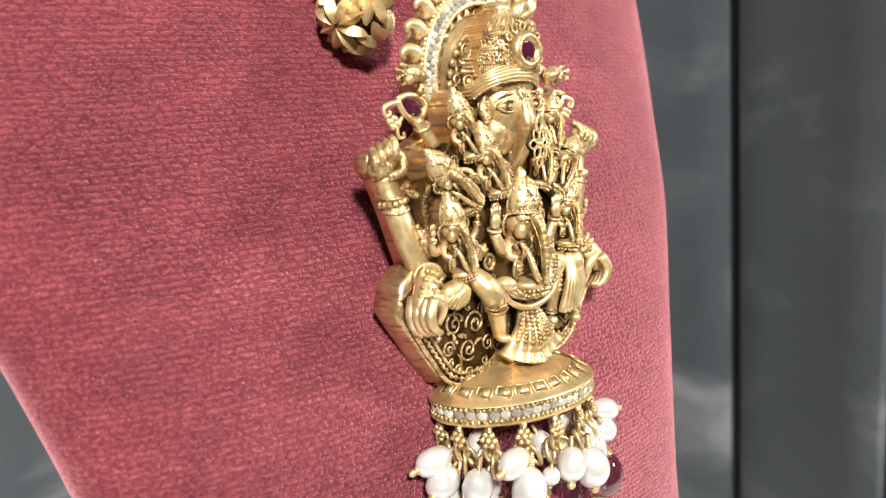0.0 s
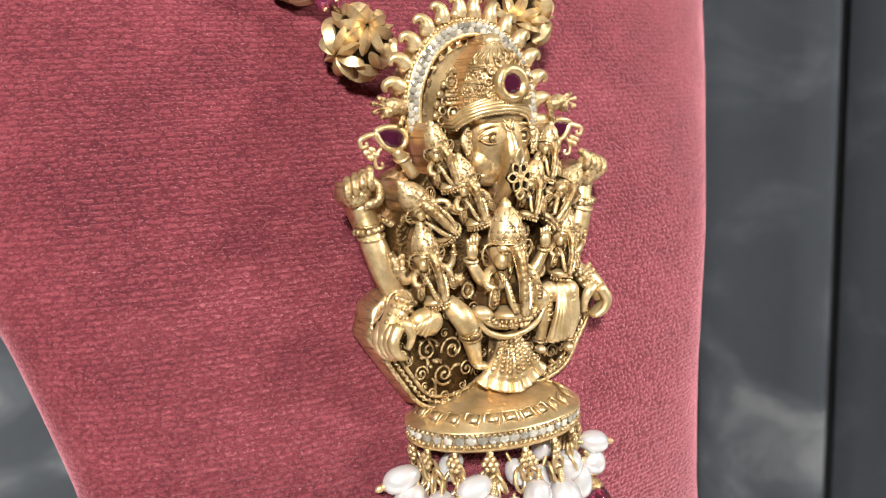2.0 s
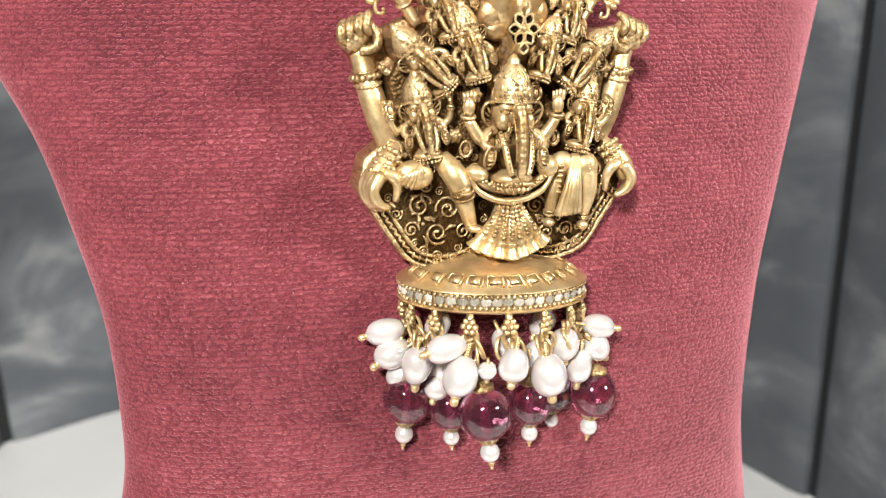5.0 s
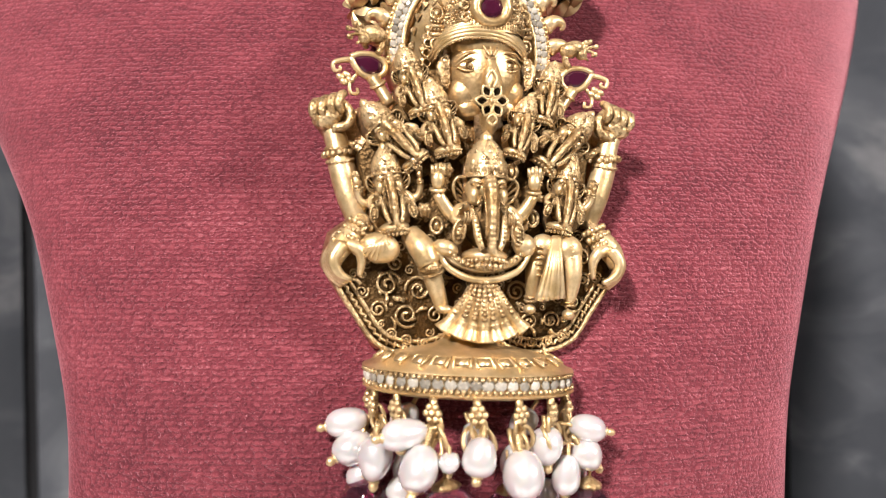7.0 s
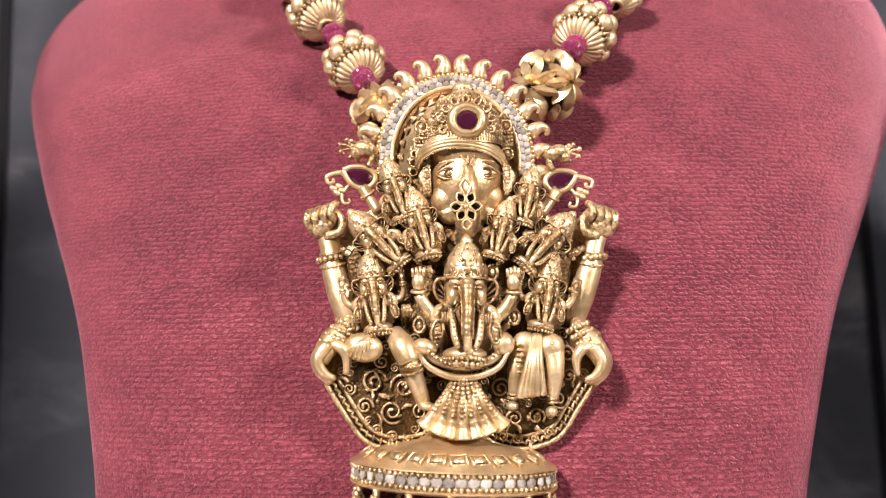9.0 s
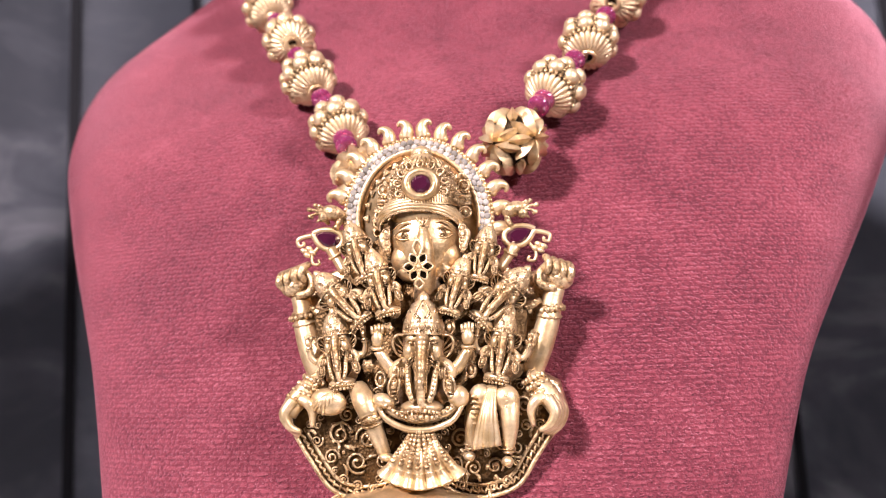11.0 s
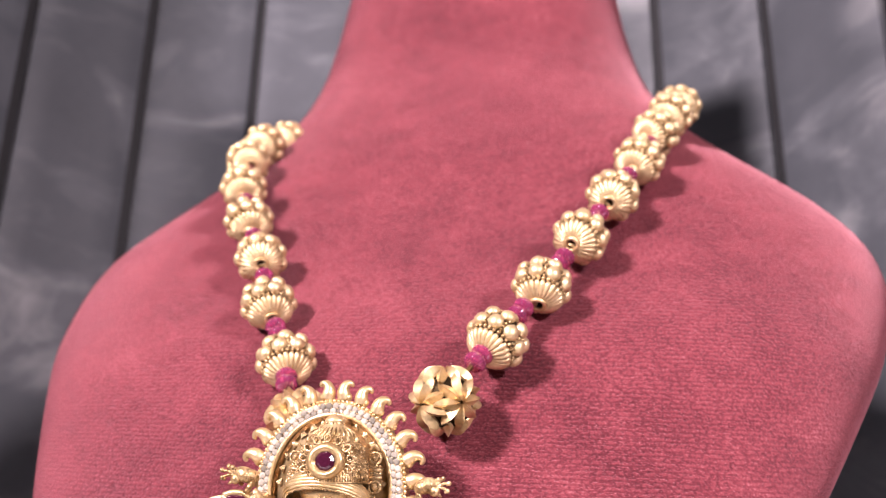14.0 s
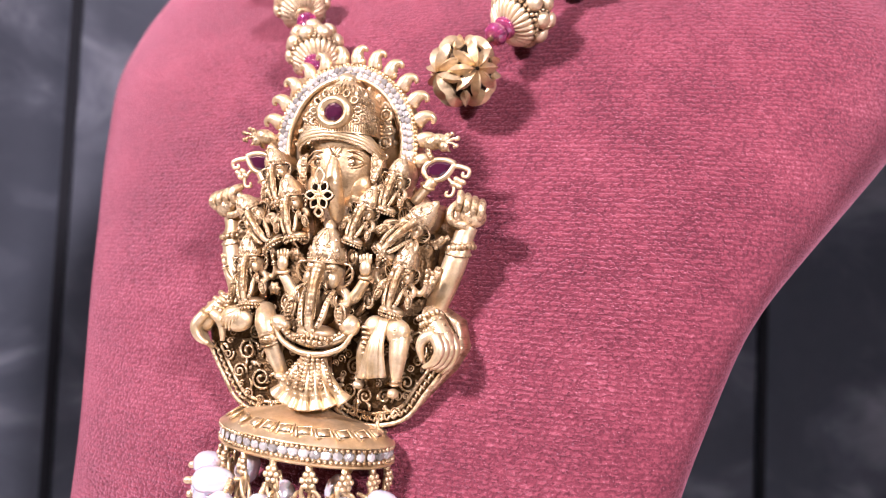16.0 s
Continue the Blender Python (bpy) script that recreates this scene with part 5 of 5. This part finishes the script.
    spots = [(-19.0, 5.6, -38.6, 6.2, 4.4, 78), (-18.2, 4.6, -42.0, 6.1, 5.0, 62), (-15.7, 0.1, -42.8, 6.5, 4.9, 4), (-12.3, -4.3, -38.6, 6.5, 4.5, 86), (-10.6, -5.6, -42.9, 6.5, 5.3, 20),
             (-6.8, -6.6, -42.3, 2.9, 2.9, 0), (-2.9, -7.5, -41.6, 5.3, 4.9, 12), (3.3, -6.6, -44.6, 6.9, 5.8, -8), (8.1, -2.2, -42.2, 5.6, 4.9, -6), (11.2, -1.6, -46.6, 6.0, 4.4, 4),
             (14.6, -1.4, -40.2, 5.6, 4.0, -78), (14.6, -1.2, -44.1, 5.1, 4.6, -40), (-12.0, 1.6, -47.6, 4.2, 4.2, 25), (-17.0, 5.2, -46.0, 5.0, 4.2, 30), (9.4, 2.2, -50.5, 5.2, 4.4, -20),
             (-10.8, 2.6, -44.8, 5.4, 4.6, 0), (4.5, 0.8, -44.6, 5.4, 4.6, 10), (14.0, 3.0, -47.4, 5.0, 4.2, -30), (-10.9, 4.0, -38.4, 5.2, 4.2, 30), (-1.8, -1.0, -40.5, 4.6, 3.8, -20), (6.0, 1.6, -39.5, 4.8, 4.0, 35)]
    for k, (x, y, z, long, girth, lean) in enumerate(spots):
        m = place(x - 1.0, y, z, random.uniform(-12, 12), lean) @ Matrix.Diagonal((girth, girth * random.uniform(0.9, 1.0), long, 1))
        if k == 0:
            pearl.matrix_basis = m
        else:
            ob = share("pearl", (pearl.data, *shapes)[k % 3], PENDANT, m)
            share("end_bead", tip.data, ob, Matrix())
            share("wire_wrap", wrap.data, ob, Matrix())
    # ruby drops
    bm = bmesh.new()
    lathe(bm, [(0.35, 3.9), (1.6, 3.62), (2.7, 2.9), (3.5, 1.9), (3.95, 0.7), (3.98, -0.5), (3.6, -1.75), (2.85, -2.8), (1.8, -3.5), (0.35, -3.85)], 32)
    drop = part("ruby_drop", bm, RUBY_BEAD, PENDANT, "clear wine-red glass drop")
    bm = bmesh.new()
    lathe(bm, [(0.3, 5.0), (0.8, 4.6), (1.7, 4.1), (1.9, 3.7), (1.75, 3.55), (0.3, 3.8)], 20, Matrix(), 0, 0.1, 8)
    lathe(bm, [(0.3, -3.8), (1.45, -3.5), (1.6, -3.75), (1.2, -4.3), (0.6, -4.7), (0.3, -4.8)], 20, Matrix(), 0, 0.1, 8)
    cap = part("bead_cap", bm, GOLD, drop)
    bm = bmesh.new()
    ell(bm, (0, 0, -5.9), (1.55, 1.55, 1.45), seg=14, rings=9)
    end = part("small_pearl", bm, PEARL, drop)
    bm = bmesh.new()
    ell(bm, (0, 0, -7.6), 0.5, seg=8, rings=6)
    tube(bm, [(0, 0, -4.5), (0, 0, -7.5)], 0.2, 6)
    ell(bm, (0, 0, -8.3), 0.28, seg=8, rings=6)
    pin = part("end_pin", bm, SMOOTH_GOLD, drop)
    bm = bmesh.new()
    tube(bm, [(0, 0, -3.9), (0, 0, 3.9)], 0.45, 8)
    thread = part("thread", bm, SPACER, drop, "pink thread hole")
    bm = bmesh.new()
    tube(bm, [(0, 0, 4.8), (0, 0, 9.5)], 0.22, 6)
    wire = part("wire", bm, SMOOTH_GOLD, drop)
    spots = [(-17.2, 4.0, -51.2, 1.0), (-10.9, 1.6, -52.8, 0.88), (-7.4, -5.0, -51.4, 1.02), (2.2, -0.4, -53.4, 0.92), (13.8, -0.6, -53.8, 0.98), (8.4, 3.2, -54.2, 0.85)]
    for k, (x, y, z, s) in enumerate(spots):
        m = place(x, y + 0.6, z + 1.1, random.uniform(-5, 5), random.uniform(-6, 6), 0, s) @ Matrix.Diagonal((1, 1, 1.1, 1))
        if k == 0:
            drop.matrix_basis = m
        else:
            ob = share("ruby_drop", drop.data, PENDANT, m, "clear wine-red glass drop")
            for name, o in (("bead_cap", cap), ("small_pearl", end), ("end_pin", pin), ("wire", wire), ("thread", thread)):
                share(name, o.data, ob, Matrix())


tassels()


# ---- necklace ----
NECKLACE = thing("necklace", place(0, 0, MID * 1000), "gold bead necklace with pink ruby spacers, hung round the bust", "necklace")


def gold_bead():
    """Hollow-ware bead: a dark core, a fluted shell at one end, a rope of grains and rows of round bosses; its axis is z."""
    # core colour carries the shade of the gaps along with its patina
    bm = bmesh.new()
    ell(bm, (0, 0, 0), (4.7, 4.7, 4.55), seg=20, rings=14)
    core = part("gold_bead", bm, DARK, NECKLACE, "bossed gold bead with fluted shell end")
    bm = bmesh.new()
    ell(bm, (0, 0, 0), (1.0, 1.0, 1.0), seg=10, rings=7)
    boss = part("boss", bm, BEAD_GOLD, core).data
    bpy.data.objects.remove(core.children[0])
    bm = bmesh.new()
    pts = [(5.0 * math.sin(t), 0, -4.9 * math.cos(t)) for t in (0.26, 0.42, 0.58, 0.74, 0.90, 1.02)]
    tube(bm, pts, [0.16, 0.26, 0.37, 0.46, 0.52, 0.38], 7)
    flute = part("flute", bm, BEAD_GOLD, core).data
    bpy.data.objects.remove(core.children[0])

    def stud(a, lat, r, size):
        share("boss", boss, core, place(r * math.cos(lat) * math.cos(a), r * math.cos(lat) * math.sin(a), r * math.sin(lat), 0, 90 - math.degrees(lat), math.degrees(a)) @ Matrix.Diagonal((size, size, 0.75 * size, 1)))
    for k in range(24):
        share("flute", flute, core, place(0, 0, 0, 0, 0, 15 * k))
    for k in range(9):
        stud(2 * math.pi * k / 9, -0.13, 4.75, 1.5)
    for k in range(8):
        stud(2 * math.pi * (k + 0.5) / 8, 0.44, 4.75, 1.45)
    for k in range(6):
        stud(2 * math.pi * k / 6, 0.98, 4.6, 1.15)
    bm = bmesh.new()
    for lat, n, r in ((-0.46, 30, 0.42), (0.15, 32, 0.30), (0.74, 22, 0.28), (1.24, 10, 0.30)):
        balls(bm, [(5.0 * math.cos(lat) * math.cos(a), 5.0 * math.cos(lat) * math.sin(a), 4.9 * math.sin(lat)) for a in (2 * math.pi * i / n for i in range(n))], r)
    for k in range(9):
        a = 2 * math.pi * (k + 0.5) / 9
        balls(bm, [(5.0 * math.cos(q) * math.cos(a), 5.0 * math.cos(q) * math.sin(a), 4.9 * math.sin(q)) for q in (-0.32, -0.17, -0.02)], 0.28)
    part("grain", bm, GOLD, core, "tiny gold grains round the bosses")["kind"] = "stuff"
    for z, r in ((4.6, 1.35), (-4.85, 1.3)):
        bm = bmesh.new()
        loop(bm, (0, 0, z), r, 0.42, seg=16)
        part("end_ring", bm, SMOOTH_GOLD, core)
    return core


def copy_bead(core, m):
    ob = share("gold_bead", core.data, NECKLACE, m, "bossed gold bead with fluted shell end")
    for c in core.children:
        share(c.name.split(".")[0], c.data, ob, c.matrix_basis.copy())


def necklace():
    right = [(25.2, 28.7, 44.0), (33.3, 37.9, 56.6), (41.3, 46.6, 69.5), (48.8, 55.6, 82.0), (55.6, 63.5, 93.6), (60.6, 72.0, 104.5), (65.6, 83.0, 114.5), (69.5, 96.0, 123.0), (69.5, 110.0, 130.0)]
    left = [(-19.2, 31.8, 40.8), (-27.6, 39.4, 54.6), (-34.4, 48.2, 67.8), (-41.8, 55.0, 79.8), (-48.0, 63.0, 92.0), (-52.4, 73.0, 104.0), (-53.0, 84.0, 114.0), (-51.0, 96.0, 120.5)]
    bead = gold_bead()
    bm = bmesh.new()
    lathe(bm, [(0.4, -1.3), (1.5, -1.25), (2.1, -0.7), (2.25, 0.0), (2.1, 0.7), (1.5, 1.25), (0.4, 1.3)], 16)
    spacer = part("ruby_spacer", bm, SPACER, NECKLACE, "translucent pink ruby spacer")
    bm = bmesh.new()
    loop(bm, (0, 0, 0), 1.5, 0.35, seg=12)
    collar = part("gold_collar", bm, SMOOTH_GOLD, NECKLACE)
    first, firsts = True, True
    for side, run, start in ((1, right, (17.0, 17.5, 32.0)), (-1, left, (-14.2, 22.0, 29.5))):
        pts = [Vector(start)] + [Vector(p) for p in run]
        for i in range(1, len(pts)):
            a, b = pts[i - 1], pts[i]
            c = pts[i + 1] if i + 1 < len(pts) else b + (b - a)
            d = (c - a).normalized()
            turn = d.to_track_quat("Z", "Y").to_matrix().to_4x4() @ pose(0, 0, 0, 0, 0, random.uniform(0, 360))
            if random.random() < 0.35:
                turn = turn @ pose(0, 0, 0, random.choice((-1, 1)) * random.uniform(8, 22), 0, 0)
            s = 1.1
            m = Matrix.Translation(b * MM) @ turn @ Matrix.Diagonal((s, s, s, 1))
            if first:
                bead.matrix_basis, first = m, False
            else:
                copy_bead(bead, m)
            gap = (b - a).length
            e = (b - a).normalized()
            mid = a.lerp(b, 0.5) if i > 1 else b - e * 6.6
            turn = e.to_track_quat("Z", "Y").to_matrix().to_4x4()
            for off in ((-1.3, 1.3) if gap > 13.5 or i == 1 else (0.0,)):
                m = Matrix.Translation((mid + e * off) * MM) @ turn @ pose(0, 0, 0, 0, 0, random.uniform(0, 90))
                if firsts:
                    spacer.matrix_basis, collar.matrix_basis, firsts = m, Matrix.Translation((b - e * 4.9) * MM) @ turn, False
                else:
                    share("ruby_spacer", spacer.data, NECKLACE, m, "translucent pink ruby spacer")
            if i > 1:
                share("gold_collar", collar.data, NECKLACE, Matrix.Translation((b - e * 4.9) * MM) @ turn)
    # cord through the beads
    for run, start in ((right, (17.0, 17.5, 32.0)), (left, (-14.2, 22.0, 29.5))):
        bm = bmesh.new()
        tube(bm, curve([start] + run, 4), 0.5, 6)
        part("cord", bm, PATINA_SHADE, NECKLACE)
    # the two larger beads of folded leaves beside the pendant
    # near-black core: crease shade painted on top of real blackening
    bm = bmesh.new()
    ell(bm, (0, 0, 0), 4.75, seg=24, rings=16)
    knot = part("knot_bead", bm, DARK, NECKLACE, "larger gold bead of folded leaves, patina and painted shade in its creases")
    # a pointed leaf folded along its middle, lying on the bead and lifted at its tip
    bm = bmesh.new()
    rows = []
    steps = 9
    for i in range(steps):
        f = i / (steps - 1)
        a = 0.07 + 0.86 * f
        w = 0.25 * math.sin(math.pi * min(1.0, 0.10 + 0.86 * f)) ** 0.8 * (0.55 + 0.45 * f)
        row = []
        for g, lift in ((-1.0, -0.1), (-0.5, 0.40), (0.0, 1.15), (0.55, 0.30), (1.0, -0.2)):
            r = 4.85 + lift * (0.45 + 0.55 * math.sin(math.pi * f)) + 0.45 * f
            b = g * w
            d = Vector((math.sin(a) * math.cos(b / max(0.25, math.sin(a))), math.sin(a) * math.sin(b / max(0.25, math.sin(a))), math.cos(a)))
            row.append(bm.verts.new(d * r))
        rows.append(row)
    grid_faces(bm, rows, False)
    low = [[bm.verts.new(v.co * 0.86) for v in row] for row in rows]
    edge, under = [r[0] for r in rows] + [rows[-1][j] for j in (1, 2, 3)] + [r[-1] for r in reversed(rows)], [r[0] for r in low] + [low[-1][j] for j in (1, 2, 3)] + [r[-1] for r in reversed(low)]
    for i in range(len(edge) - 1):
        bm.faces.new((edge[i], edge[i + 1], under[i + 1], under[i]))
    pattern = part("leaf", bm, SMOOTH_GOLD, knot, "", True, 28)
    leaf = pattern.data
    bpy.data.objects.remove(pattern)

    def leaves(ob):
        for k, d in enumerate(((0, -1, 0), (1, 0.1, 0), (0, 1, 0), (-1, -0.1, 0), (0.1, 0, 1), (0, 0.1, -1))):
            turn = Vector(d).to_track_quat("Z", "Y").to_matrix().to_4x4()
            for j in range(8):
                share("leaf", leaf, ob, turn @ pose(0, 0, 0, 0, 0, 45 * j + 23 * k))
    knot.matrix_basis = place(16.6, 21.4, 31.6, 8, -12, 42, 1.09)
    leaves(knot)
    leaves(share("knot_bead", knot.data, NECKLACE, place(-12.9, 24.6, 28.2, -30, -25, 10, 1.05), "larger gold bead of folded leaves, patina and painted shade in its creases"))


necklace()
